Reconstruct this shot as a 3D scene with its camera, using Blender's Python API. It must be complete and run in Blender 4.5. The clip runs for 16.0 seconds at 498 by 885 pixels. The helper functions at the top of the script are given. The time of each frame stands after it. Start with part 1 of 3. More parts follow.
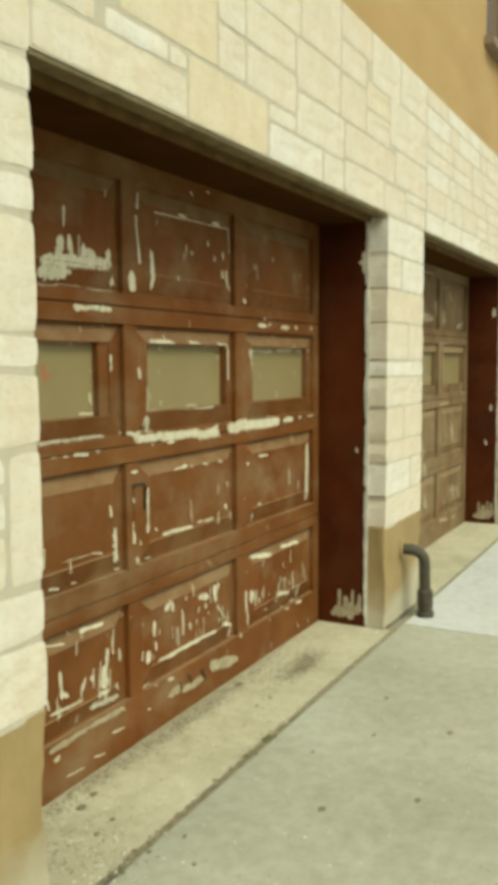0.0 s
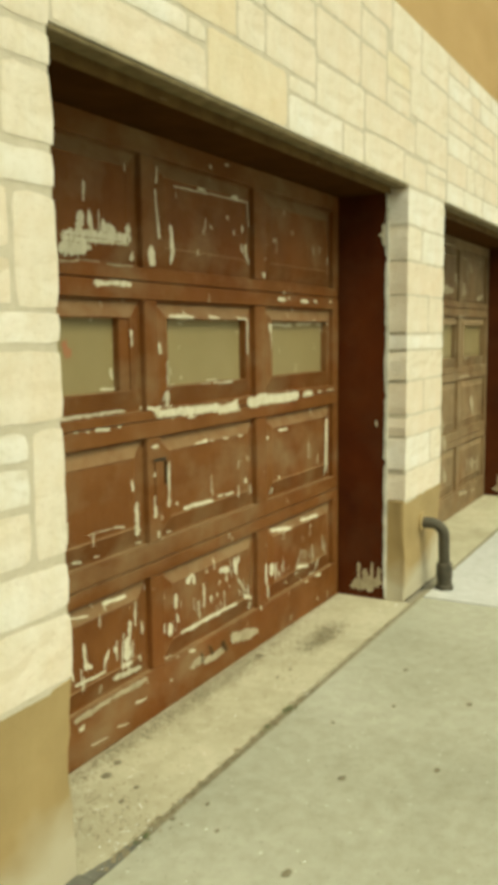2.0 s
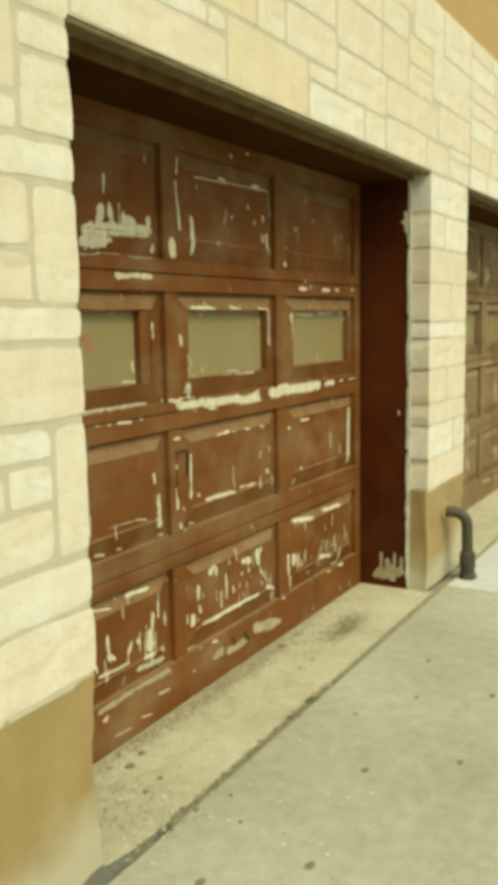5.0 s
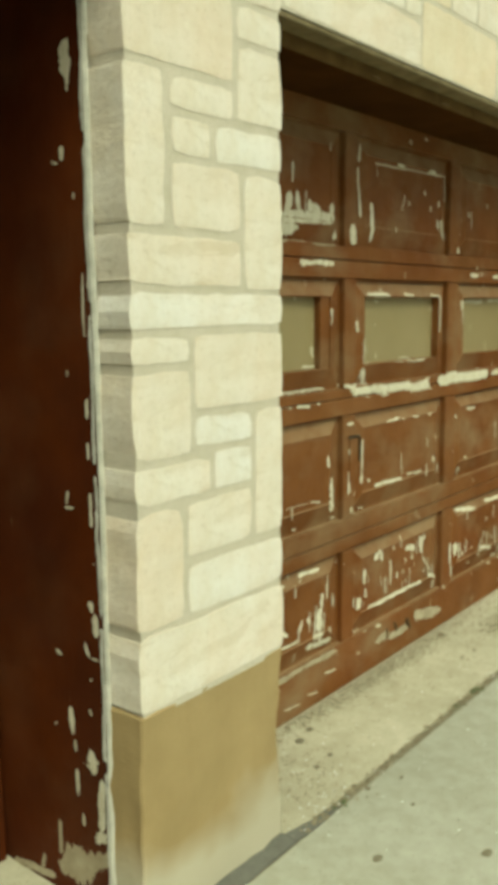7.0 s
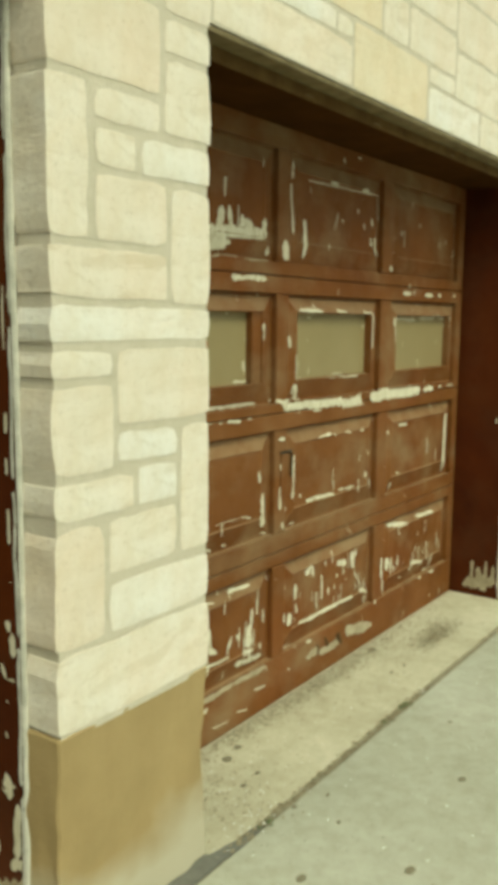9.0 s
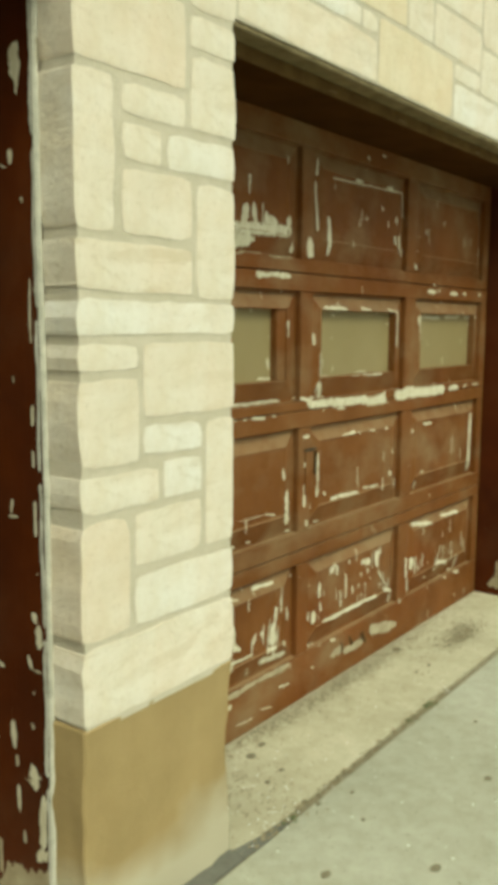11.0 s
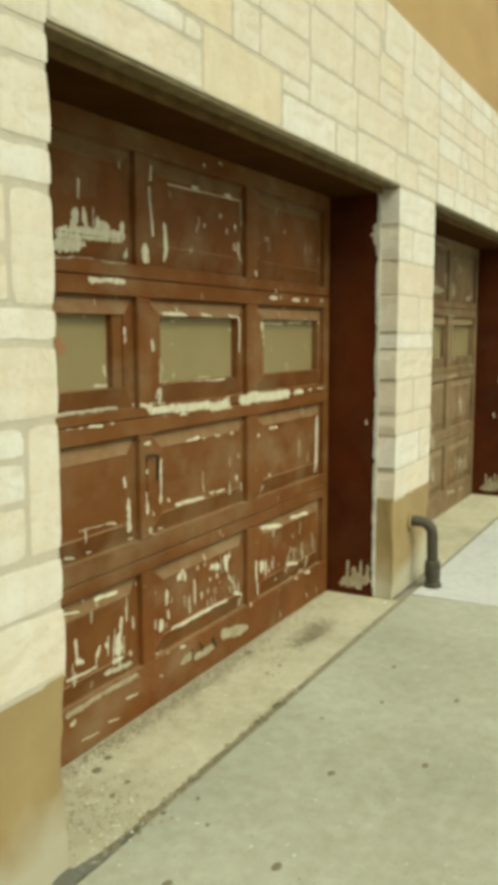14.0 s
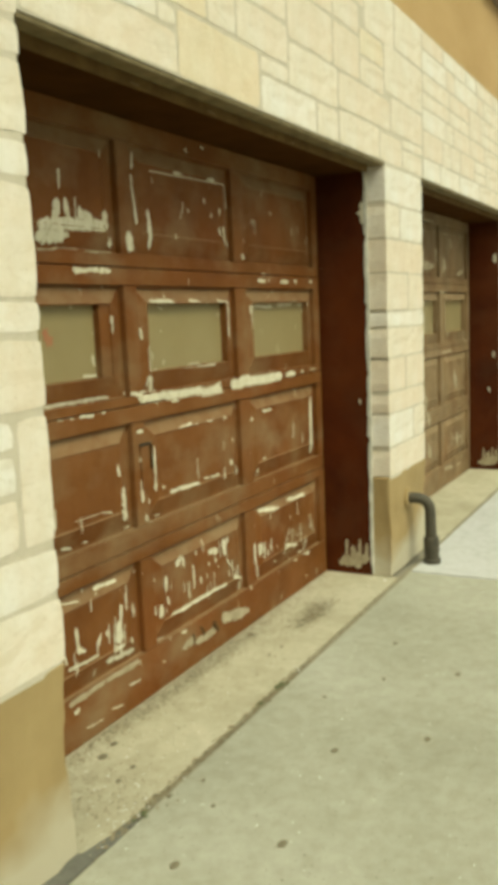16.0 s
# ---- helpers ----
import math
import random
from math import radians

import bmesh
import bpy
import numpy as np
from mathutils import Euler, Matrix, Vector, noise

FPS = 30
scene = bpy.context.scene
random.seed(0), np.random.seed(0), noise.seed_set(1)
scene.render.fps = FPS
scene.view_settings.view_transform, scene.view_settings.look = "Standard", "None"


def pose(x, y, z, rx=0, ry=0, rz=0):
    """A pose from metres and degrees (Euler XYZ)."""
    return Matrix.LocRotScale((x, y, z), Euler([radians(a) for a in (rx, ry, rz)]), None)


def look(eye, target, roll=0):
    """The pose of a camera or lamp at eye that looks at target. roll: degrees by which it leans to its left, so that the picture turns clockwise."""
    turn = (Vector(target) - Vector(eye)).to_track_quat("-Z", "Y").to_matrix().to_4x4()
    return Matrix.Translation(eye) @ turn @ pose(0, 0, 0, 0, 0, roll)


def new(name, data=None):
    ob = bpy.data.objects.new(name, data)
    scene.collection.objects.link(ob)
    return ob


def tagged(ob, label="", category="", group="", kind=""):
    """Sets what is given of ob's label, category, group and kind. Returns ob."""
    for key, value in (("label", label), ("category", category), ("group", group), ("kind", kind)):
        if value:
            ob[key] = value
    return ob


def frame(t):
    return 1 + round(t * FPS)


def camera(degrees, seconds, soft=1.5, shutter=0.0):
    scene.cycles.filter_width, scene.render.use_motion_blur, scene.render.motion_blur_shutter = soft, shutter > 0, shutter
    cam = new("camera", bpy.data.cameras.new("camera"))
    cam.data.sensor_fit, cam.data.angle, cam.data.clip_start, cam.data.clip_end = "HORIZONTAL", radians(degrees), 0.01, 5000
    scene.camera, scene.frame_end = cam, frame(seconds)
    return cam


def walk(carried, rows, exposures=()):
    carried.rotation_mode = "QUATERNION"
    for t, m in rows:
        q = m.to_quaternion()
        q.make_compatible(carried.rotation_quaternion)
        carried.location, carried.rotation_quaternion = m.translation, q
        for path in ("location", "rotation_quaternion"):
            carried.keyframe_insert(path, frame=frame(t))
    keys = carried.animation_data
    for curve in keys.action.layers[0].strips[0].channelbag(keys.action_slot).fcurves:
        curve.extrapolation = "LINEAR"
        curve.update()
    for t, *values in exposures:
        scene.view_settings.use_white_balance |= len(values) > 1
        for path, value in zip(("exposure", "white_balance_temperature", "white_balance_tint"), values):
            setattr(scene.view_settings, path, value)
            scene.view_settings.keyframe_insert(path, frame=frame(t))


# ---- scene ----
cam = camera(31.9, 16.0, soft=6.7)
PATH = [
    (0, (-1.638, -1.423, 1.393), (0.129, -0.505, 1.21), -0.3),
    (0.5, (-1.637, -1.415, 1.398), (0.145, -0.525, 1.218), 0.7),
    (1, (-1.668, -1.429, 1.391), (0.112, -0.538, 1.198), 0.6),
    (1.5, (-1.656, -1.424, 1.392), (0.089, -0.475, 1.165), 0.3),
    (2, (-1.651, -1.421, 1.399), (0.091, -0.469, 1.155), -0.6),
    (2.5, (-1.65, -1.422, 1.392), (0.087, -0.464, 1.142), -0.7),
    (3, (-1.653, -1.428, 1.395), (0.085, -0.47, 1.15), -0.8),
    (3.2, (-1.66, -1.436, 1.382), (0.076, -0.475, 1.132), -1.1),
    (5.3, (-1.641, -1.413, 1.424), (0.064, -0.407, 1.14), -0.8),
    (5.5, (-1.646, -1.409, 1.414), (0.047, -0.382, 1.13), -0.5),
    (6, (-1.672, -1.368, 1.41), (-0.04, -0.256, 1.093), -0.1),
    (6.5, (-1.739, -1.318, 1.409), (-0.159, -0.153, 1.023), -0.2),
    (7, (-1.774, -1.307, 1.427), (-0.229, -0.074, 1.121), -0.5),
    (7.5, (-1.714, -1.297, 1.418), (-0.145, -0.098, 1.099), 0.7),
    (8, (-1.733, -1.319, 1.432), (-0.129, -0.161, 1.143), 1.3),
    (8.5, (-1.746, -1.325, 1.433), (-0.128, -0.186, 1.139), 0.9),
    (9, (-1.734, -1.328, 1.433), (-0.107, -0.198, 1.155), 0.6),
    (9.5, (-1.736, -1.33, 1.436), (-0.115, -0.193, 1.157), 0.5),
    (10, (-1.738, -1.329, 1.436), (-0.13, -0.167, 1.181), 0.6),
    (10.2, (-1.735, -1.329, 1.431), (-0.136, -0.158, 1.158), 0.3),
    (12.3, (-1.754, -1.326, 1.401), (-0.15, -0.155, 1.158), 0.9),
    (12.5, (-1.751, -1.327, 1.406), (-0.127, -0.18, 1.184), 0.8),
    (13, (-1.765, -1.331, 1.41), (-0.128, -0.205, 1.182), 1.0),
    (13.5, (-1.718, -1.365, 1.405), (0.003, -0.376, 1.163), 1.2),
    (14, (-1.675, -1.417, 1.4), (0.08, -0.49, 1.151), -0.1),
    (14.5, (-1.598, -1.43, 1.39), (0.087, -0.396, 1.084), -1.4),
    (15, (-1.643, -1.407, 1.386), (0.052, -0.399, 1.053), -2.9),
    (15.5, (-1.671, -1.418, 1.384), (0.024, -0.389, 1.122), -1.9),
    (16, (-1.669, -1.447, 1.401), (0.08, -0.521, 1.115), -2.4),
]
walk(cam, [(t, look(eye, target, roll)) for t, eye, target, roll in PATH],
     [(0.0, 0.0, 6450, -14), (0.5, 0.03, 7180, -16), (3.0, 0.03, 7200, -17), (6.0, 0.05, 7080, -18), (6.5, 0.08, 6700, -18), (7.0, 0.0, 6450, -19),
      (12.5, 0.01, 6500, -17), (14.0, -0.06, 6500, -15), (14.5, 0.01, 7270, -18), (15.0, 0.01, 7270, -18), (16.0, 0.0, 6800, -15)])

# ---------------------------------------------------------------- light: bright overcast sky
SUN_UP, SUN_FROM = radians(54), radians(-113)
world = bpy.data.worlds.new("sky")
scene.world = world
world.use_nodes = True
sky = world.node_tree.nodes.new("ShaderNodeTexSky")
sky.sky_type, sky.sun_disc = "NISHITA", False
sky.sun_elevation, sky.sun_rotation = SUN_UP, radians(90) - SUN_FROM
sky.air_density, sky.dust_density = 0.6, 8.0
world.node_tree.links.new(sky.outputs[0], world.node_tree.nodes["Background"].inputs[0])
world.node_tree.nodes["Background"].inputs[1].default_value = 0.172
sun = new("sun", bpy.data.lights.new("sun", "SUN"))
sun.data.energy, sun.data.angle, sun.data.color = 1.05, radians(40), (1.0, 0.95, 0.86)
sun.matrix_basis = look((math.cos(SUN_FROM) * math.cos(SUN_UP), math.sin(SUN_FROM) * math.cos(SUN_UP), math.sin(SUN_UP)), (0, 0, 0))


# ---------------------------------------------------------------- materials
class Mat:
    """A node material with short calls for its nodes."""

    def __init__(self, name, rough=0.8, metal=0.0):
        self.m = bpy.data.materials.new(name)
        self.m.use_nodes = True
        self.t = self.m.node_tree
        self.b = self.t.nodes["Principled BSDF"]
        self.b.inputs["Roughness"].default_value = rough
        self.b.inputs["Metallic"].default_value = metal
        self.b.inputs["Specular IOR Level"].default_value = 0.3
        self.pos = self.t.nodes.new("ShaderNodeTexCoord").outputs["Object"]

    def link(self, a, b):
        self.t.links.new(a, b)

    def scaled(self, sx, sy, sz):
        n = self.t.nodes.new("ShaderNodeMapping")
        n.inputs["Scale"].default_value = (sx, sy, sz)
        self.link(self.pos, n.inputs["Vector"])
        return n.outputs[0]

    def noise(self, scale, detail=4.0, rough=0.6, vec=None, warp=0.0):
        n = self.t.nodes.new("ShaderNodeTexNoise")
        n.inputs["Scale"].default_value, n.inputs["Detail"].default_value = scale, detail
        n.inputs["Roughness"].default_value, n.inputs["Distortion"].default_value = rough, warp
        self.link(vec or self.pos, n.inputs["Vector"])
        return n.outputs["Fac"]

    def ramp(self, fac, *stops):
        n = self.t.nodes.new("ShaderNodeValToRGB")
        e = n.color_ramp.elements
        while len(e) < len(stops):
            e.new(0.5)
        for el, (p, c) in zip(e, stops):
            el.position = p
            el.color = (*c, 1) if isinstance(c, tuple) else (c, c, c, 1)
        self.link(fac, n.inputs[0])
        return n.outputs[0]

    def mix(self, fac, a, b, kind="MIX"):
        n = self.t.nodes.new("ShaderNodeMix")
        n.data_type, n.blend_type = "RGBA", kind
        for sock, v in ((n.inputs[0], fac), (n.inputs[6], a), (n.inputs[7], b)):
            if isinstance(v, (int, float)):
                sock.default_value = v
            elif isinstance(v, tuple):
                sock.default_value = (*v, 1)
            else:
                self.link(v, sock)
        return n.outputs[2]

    def math(self, op, a, b=0.0):
        n = self.t.nodes.new("ShaderNodeMath")
        n.operation, n.use_clamp = op, True
        for sock, v in zip(n.inputs, (a, b)):
            if isinstance(v, (int, float)):
                sock.default_value = v
            else:
                self.link(v, sock)
        return n.outputs[0]

    def random(self):
        return self.t.nodes.new("ShaderNodeObjectInfo").outputs["Random"]

    def axis(self, name, vec=None):
        n = self.t.nodes.new("ShaderNodeSeparateXYZ")
        self.link(vec or self.pos, n.inputs[0])
        return n.outputs[name]

    def normal(self):
        return self.t.nodes.new("ShaderNodeNewGeometry").outputs["Normal"]

    def done(self, colour, height=None, strength=0.3, dist=0.004, rough=None):
        self.link(colour, self.b.inputs["Base Color"])
        if height is not None:
            n = self.t.nodes.new("ShaderNodeBump")
            n.inputs["Strength"].default_value, n.inputs["Distance"].default_value = strength, dist
            self.link(height, n.inputs["Height"])
            self.link(n.outputs[0], self.b.inputs["Normal"])
        if rough is not None:
            self.link(rough, self.b.inputs["Roughness"])
        return self.m


def limestone(name, light, mid, deep):
    m = Mat(name, 0.85)
    tone = m.ramp(m.random(), (0.0, deep), (0.35, mid), (0.7, light), (1.0, mid))
    blotch = m.ramp(m.noise(9, 5, 0.65, warp=0.4), (0.35, (0.92, 0.89, 0.82)), (0.62, (1, 1, 1)))
    pits = m.ramp(m.noise(70, 3, 0.7), (0.30, (0.85, 0.82, 0.75)), (0.42, (1, 1, 1)))
    c = m.mix(1.0, m.mix(1.0, tone, blotch, "MULTIPLY"), pits, "MULTIPLY")
    bed = m.ramp(m.noise(7, 6, 0.7, m.scaled(0.6, 1, 2.2), 1.2), (0.40, (0.86, 0.83, 0.76)), (0.46, (1, 1, 1)))
    c = m.mix(m.math("MULTIPLY", m.random(), 0.75), c, m.mix(1.0, c, bed, "MULTIPLY"))
    c = m.mix(m.ramp(m.noise(4, 3, 0.5), (0.45, 0.0), (0.7, 0.45)), c, m.mix(1.0, c, (1.0, 0.955, 0.90), "MULTIPLY"))
    blush = m.ramp(m.noise(6.5, 4, 0.6, warp=0.8), (0.42, 0.0), (0.66, 0.55))
    c = m.mix(blush, c, m.mix(1.0, c, (0.985, 0.925, 0.865), "MULTIPLY"))
    split = m.mix(0.13, m.noise(15, 8, 0.64, warp=0.3), m.ramp(m.noise(7, 3, 0.5, m.scaled(1, 1, 1.6), 0.9), (0.38, 0.0), (0.55, 1.0)))
    return m.done(c, split, 0.6, 0.013)


STONE = limestone("limestone", (0.675, 0.63, 0.525), (0.66, 0.605, 0.495), (0.65, 0.58, 0.46))
OCHRE_STONE = limestone("ochre_limestone", (0.66, 0.60, 0.455), (0.655, 0.59, 0.44), (0.645, 0.575, 0.425))
WHITE_STONE = limestone("pale_limestone", (0.69, 0.668, 0.595), (0.685, 0.66, 0.58), (0.675, 0.645, 0.555))


def mortar_mat():
    m = Mat("mortar", 0.95)
    c = m.ramp(m.noise(14, 6, 0.7), (0.3, (0.46, 0.415, 0.305)), (0.7, (0.555, 0.50, 0.385)))
    return m.done(c, m.noise(120, 4, 0.7), 0.6, 0.006)


def plinth_mat():
    m = Mat("tan_painted_concrete", 0.8)
    base = m.ramp(m.noise(5, 5, 0.6), (0.3, (0.282, 0.203, 0.088)), (0.7, (0.342, 0.251, 0.115)))
    streak = m.ramp(m.noise(6, 4, 0.6, m.scaled(3, 3, 0.5)), (0.4, (0.975, 0.97, 0.96)), (0.6, (1, 1, 1)))
    base = m.mix(1.0, base, streak, "MULTIPLY")
    salt = m.math("SUBTRACT", m.math("ADD", m.math("MULTIPLY", m.noise(2.6, 3, 0.5), 0.62), 0.03), m.math("MULTIPLY", m.axis("Z"), 1.35))
    c = m.mix(m.ramp(salt, (0.0, 0.0), (0.05, 0.3), (0.17, 0.9)), base, (0.44, 0.40, 0.285))
    return m.done(c, m.noise(40, 6, 0.7), 0.4, 0.006)


def stucco_mat():
    m = Mat("orange_stucco", 0.9)
    c = m.ramp(m.noise(2.2, 4, 0.5, m.scaled(0.45, 1, 1.2)), (0.25, (0.375, 0.245, 0.10)), (0.55, (0.43, 0.29, 0.128)), (0.8, (0.48, 0.34, 0.165)))
    return m.done(c, m.noise(60, 5, 0.7), 0.6, 0.008)


def paint_mat(name, dark, mid, worn, ledge_tone=0.5, fade=0.45):
    """Old red-brown paint: sun-faded blotches, fine vertical cracks, a dusty, painted sky-lit tone on ledges that face
    up.
    """
    m = Mat(name, 0.6)
    m.b.inputs["Specular IOR Level"].default_value = 0.14
    c = m.ramp(m.noise(2.6, 5, 0.6, warp=0.2), (0.33, dark), (0.52, mid), (0.74, worn))
    c = m.mix(m.ramp(m.noise(1.7, 3, 0.5, warp=0.3), (0.50, 0.0), (0.68, 0.75)), c, m.mix(1.0, c, (1.03, 0.89, 0.80), "MULTIPLY"))
    grain = m.noise(16, 6, 0.65, m.scaled(6, 6, 0.35))
    c = m.mix(1.0, c, m.ramp(grain, (0.3, (0.975, 0.972, 0.97)), (0.6, (1, 1, 1))), "MULTIPLY")
    bare = m.ramp(m.noise(4.2, 5, 0.6, m.scaled(0.7, 1.0, 1.0)), (0.48, 0.0), (0.70, fade))
    c = m.mix(bare, c, (0.235, 0.165, 0.085))
    # paler tan where the face turns up: dusty film plus sky light painted in
    up = m.ramp(m.axis("Z", m.normal()), (0.12, 0.0), (0.4, ledge_tone))
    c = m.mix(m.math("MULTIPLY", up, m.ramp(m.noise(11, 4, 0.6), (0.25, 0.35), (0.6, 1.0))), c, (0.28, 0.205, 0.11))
    crack = m.ramp(m.noise(34, 5, 0.7, m.scaled(4, 4, 0.3)), (0.71, 0.0), (0.74, 1.0))
    c = m.mix(crack, c, (0.45, 0.38, 0.22))
    return m.done(c, grain, 0.35, 0.004, m.ramp(m.noise(8), (0.3, 0.5), (0.7, 0.75)))


def primer_mat():
    m = Mat("bare_primer", 0.85)
    c = m.ramp(m.noise(26, 6, 0.7, m.scaled(3, 3, 0.6)), (0.28, (0.32, 0.27, 0.16)), (0.44, (0.52, 0.475, 0.33)), (0.7, (0.66, 0.625, 0.475)))
    return m.done(c, m.noise(90, 4, 0.7), 0.5, 0.003)


def concrete(name, a, b, c3, patchy=1.6):
    m = Mat(name, 0.85)
    c = m.ramp(m.noise(patchy, 6, 0.62, warp=0.4), (0.3, a), (0.52, b), (0.75, c3))
    c = m.mix(1.0, c, m.ramp(m.noise(17, 6, 0.7), (0.3, (0.82, 0.81, 0.77)), (0.62, (1, 1, 1))), "MULTIPLY")
    specks = m.ramp(m.noise(95, 2, 0.5), (0.27, (0.45, 0.43, 0.37)), (0.33, (1, 1, 1)))
    c = m.mix(1.0, c, specks, "MULTIPLY")
    flecks = m.ramp(m.noise(60, 1, 0.4), (0.76, 0.0), (0.79, 0.6))
    c = m.mix(flecks, c, (0.8, 0.78, 0.68))
    return m.done(c, m.noise(140, 5, 0.75), 0.35, 0.004)


def plain(name, a, b, scale, rough=0.7, metal=0.0, bump=0.3, gloss=0.3):
    m = Mat(name, rough, metal)
    m.b.inputs["Specular IOR Level"].default_value = gloss
    return m.done(m.ramp(m.noise(scale, 5, 0.65), (0.3, a), (0.7, b)), m.noise(scale * 8, 4, 0.7), bump, 0.003)


MORTAR, PLINTH, STUCCO, PRIMER = mortar_mat(), plinth_mat(), stucco_mat(), primer_mat()
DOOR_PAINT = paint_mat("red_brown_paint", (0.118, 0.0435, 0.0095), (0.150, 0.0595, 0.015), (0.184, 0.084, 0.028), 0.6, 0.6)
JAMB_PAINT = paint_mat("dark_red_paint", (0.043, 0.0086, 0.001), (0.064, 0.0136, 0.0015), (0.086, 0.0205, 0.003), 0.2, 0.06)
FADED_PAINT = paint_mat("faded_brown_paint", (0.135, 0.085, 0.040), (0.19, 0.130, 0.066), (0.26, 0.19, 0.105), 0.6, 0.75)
APRON = concrete("old_tan_concrete", (0.36, 0.328, 0.218), (0.44, 0.405, 0.28), (0.505, 0.47, 0.34), 2.4)
SLAB = concrete("grey_concrete", (0.295, 0.287, 0.21), (0.355, 0.348, 0.262), (0.41, 0.405, 0.318), 1.1)
NEW_SLAB = concrete("new_pale_concrete", (0.44, 0.44, 0.40), (0.485, 0.485, 0.45), (0.53, 0.53, 0.505), 1.1)
FILLER = plain("grey_joint_filler", (0.105, 0.10, 0.078), (0.15, 0.145, 0.115), 22, 0.9)
DIRT = plain("joint_dirt", (0.17, 0.15, 0.095), (0.29, 0.255, 0.165), 30, 0.95)
GROUND = plain("bare_ground", (0.20, 0.18, 0.13), (0.28, 0.25, 0.18), 3, 0.95)
PANE = plain("painted_over_glass", (0.235, 0.185, 0.085), (0.275, 0.22, 0.108), 3, 0.35, 0.0, 0.03)
IRON = plain("weathered_black_iron", (0.045, 0.040, 0.028), (0.10, 0.088, 0.058), 18, 0.65, 0.2)
# brown for the head boards, darkened so the shade beneath them is in the colour
HEAD_SHADE = plain("shade_brown_paint", (0.042, 0.017, 0.003), (0.066, 0.027, 0.006), 6, 0.95, gloss=0.03)
GREY_WOOD = plain("weathered_grey_wood", (0.10, 0.058, 0.020), (0.18, 0.115, 0.045), 9, 0.9, gloss=0.1)
STEEL = plain("rusty_lintel_steel", (0.13, 0.10, 0.045), (0.24, 0.19, 0.10), 14, 0.85, 0.0)
CAULK = plain("old_caulk", (0.36, 0.35, 0.28), (0.66, 0.64, 0.54), 16, 0.8)
GREY_BARE = plain("bare_weathered_wood", (0.25, 0.20, 0.115), (0.44, 0.38, 0.25), 16, 0.9)
ROT = plain("rotten_wood", (0.045, 0.028, 0.012), (0.10, 0.065, 0.03), 30, 0.95, gloss=0.05)
WEED = plain("small_weed", (0.07, 0.08, 0.03), (0.13, 0.14, 0.06), 30, 0.8)
GUM = plain("dark_gum", (0.15, 0.13, 0.08), (0.21, 0.19, 0.125), 40, 0.9, gloss=0.1)
LEAF = plain("dry_leaf", (0.13, 0.11, 0.06), (0.30, 0.25, 0.15), 30, 0.85)
FLAKE = plain("paint_flake", (0.62, 0.60, 0.52), (0.82, 0.81, 0.75), 30, 0.8)
RED_SPOT = plain("red_spot", (0.34, 0.13, 0.065), (0.29, 0.17, 0.08), 25, 0.5)
SILL = plain("painted_sill", (0.20, 0.15, 0.10), (0.28, 0.21, 0.14), 9, 0.7)
GLASS = plain("dim_window_glass", (0.10, 0.085, 0.07), (0.14, 0.12, 0.10), 3, 0.08)


# ---------------------------------------------------------------- mesh helpers
def box(bm, x0, x1, y0, y1, z0, z1):
    vs = [bm.verts.new((x, y, z)) for x in (x0, x1) for y in (y0, y1) for z in (z0, z1)]
    for f in ((0, 1, 3, 2), (4, 6, 7, 5), (0, 4, 5, 1), (2, 3, 7, 6), (0, 2, 6, 4), (1, 5, 7, 3)):
        bm.faces.new([vs[n] for n in f])
    return vs


def bevelled(bm, width, segments=2):
    bmesh.ops.bevel(bm, geom=bm.edges[:], offset=width, segments=segments, affect="EDGES", clamp_overlap=True)


def part(name, bm, material, parent=None, label="", smooth=False):
    bmesh.ops.recalc_face_normals(bm, faces=bm.faces[:])
    me = bpy.data.meshes.new(name)
    for f in bm.faces:
        f.smooth = smooth
    bm.to_mesh(me)
    bm.free()
    if smooth:
        me.set_sharp_from_angle(angle=radians(32))
    me.materials.append(material)
    ob = new(name, me)
    ob.parent = parent
    return tagged(ob, label)


def board(name, x0, x1, y0, y1, z0, z1, material, parent=None, label="", edge=0.003, wobble=0.0):
    bm = bmesh.new()
    box(bm, x0, x1, y0, y1, z0, z1)
    bevelled(bm, edge)
    if wobble:
        bmesh.ops.subdivide_edges(bm, edges=[e for e in bm.edges if e.calc_length() > 0.06], cuts=7, use_grid_fill=True)
        for v in bm.verts:
            v.co += noise.noise_vector(v.co * 9) * wobble
    return part(name, bm, material, parent, label)


# ---------------------------------------------------------------- stone wall
OPEN_W, HEAD, PIER_L, PIER_R, BAND = 2.62, 2.13, 0.525, 0.64, 2.928
RECESS = 0.10
X0, X1 = -10.0, 14.0
FRAME_Y, FLOOR_Y = 0.365, 0.50
OPENINGS = ((-PIER_L - OPEN_W, -PIER_L), (0.0, OPEN_W), (OPEN_W + PIER_R, 2 * OPEN_W + PIER_R))
PIERS = ((X0, OPENINGS[0][0]), (-PIER_L, 0.0), (OPEN_W, OPEN_W + PIER_R), (OPENINGS[2][1], X1))

bm = bmesh.new()
IN = 0.0012
for a, b in PIERS:
    box(bm, a + 0.03, b - 0.03, 0.04, 0.60, 0.0, 0.525)
    box(bm, a + 0.010, b - 0.010, IN, 0.60, 0.525, HEAD + IN)
box(bm, X0 + IN, X1 - IN, IN, 0.05, HEAD + IN, BAND - 0.002)
box(bm, X0 + IN, X1 - IN, 0.05, 0.60, HEAD + 0.022, BAND - 0.002)
wall = tagged(part("wall_north", bm, MORTAR), "cream limestone ashlar wall with grey mortar joints", "wall", kind="structure")


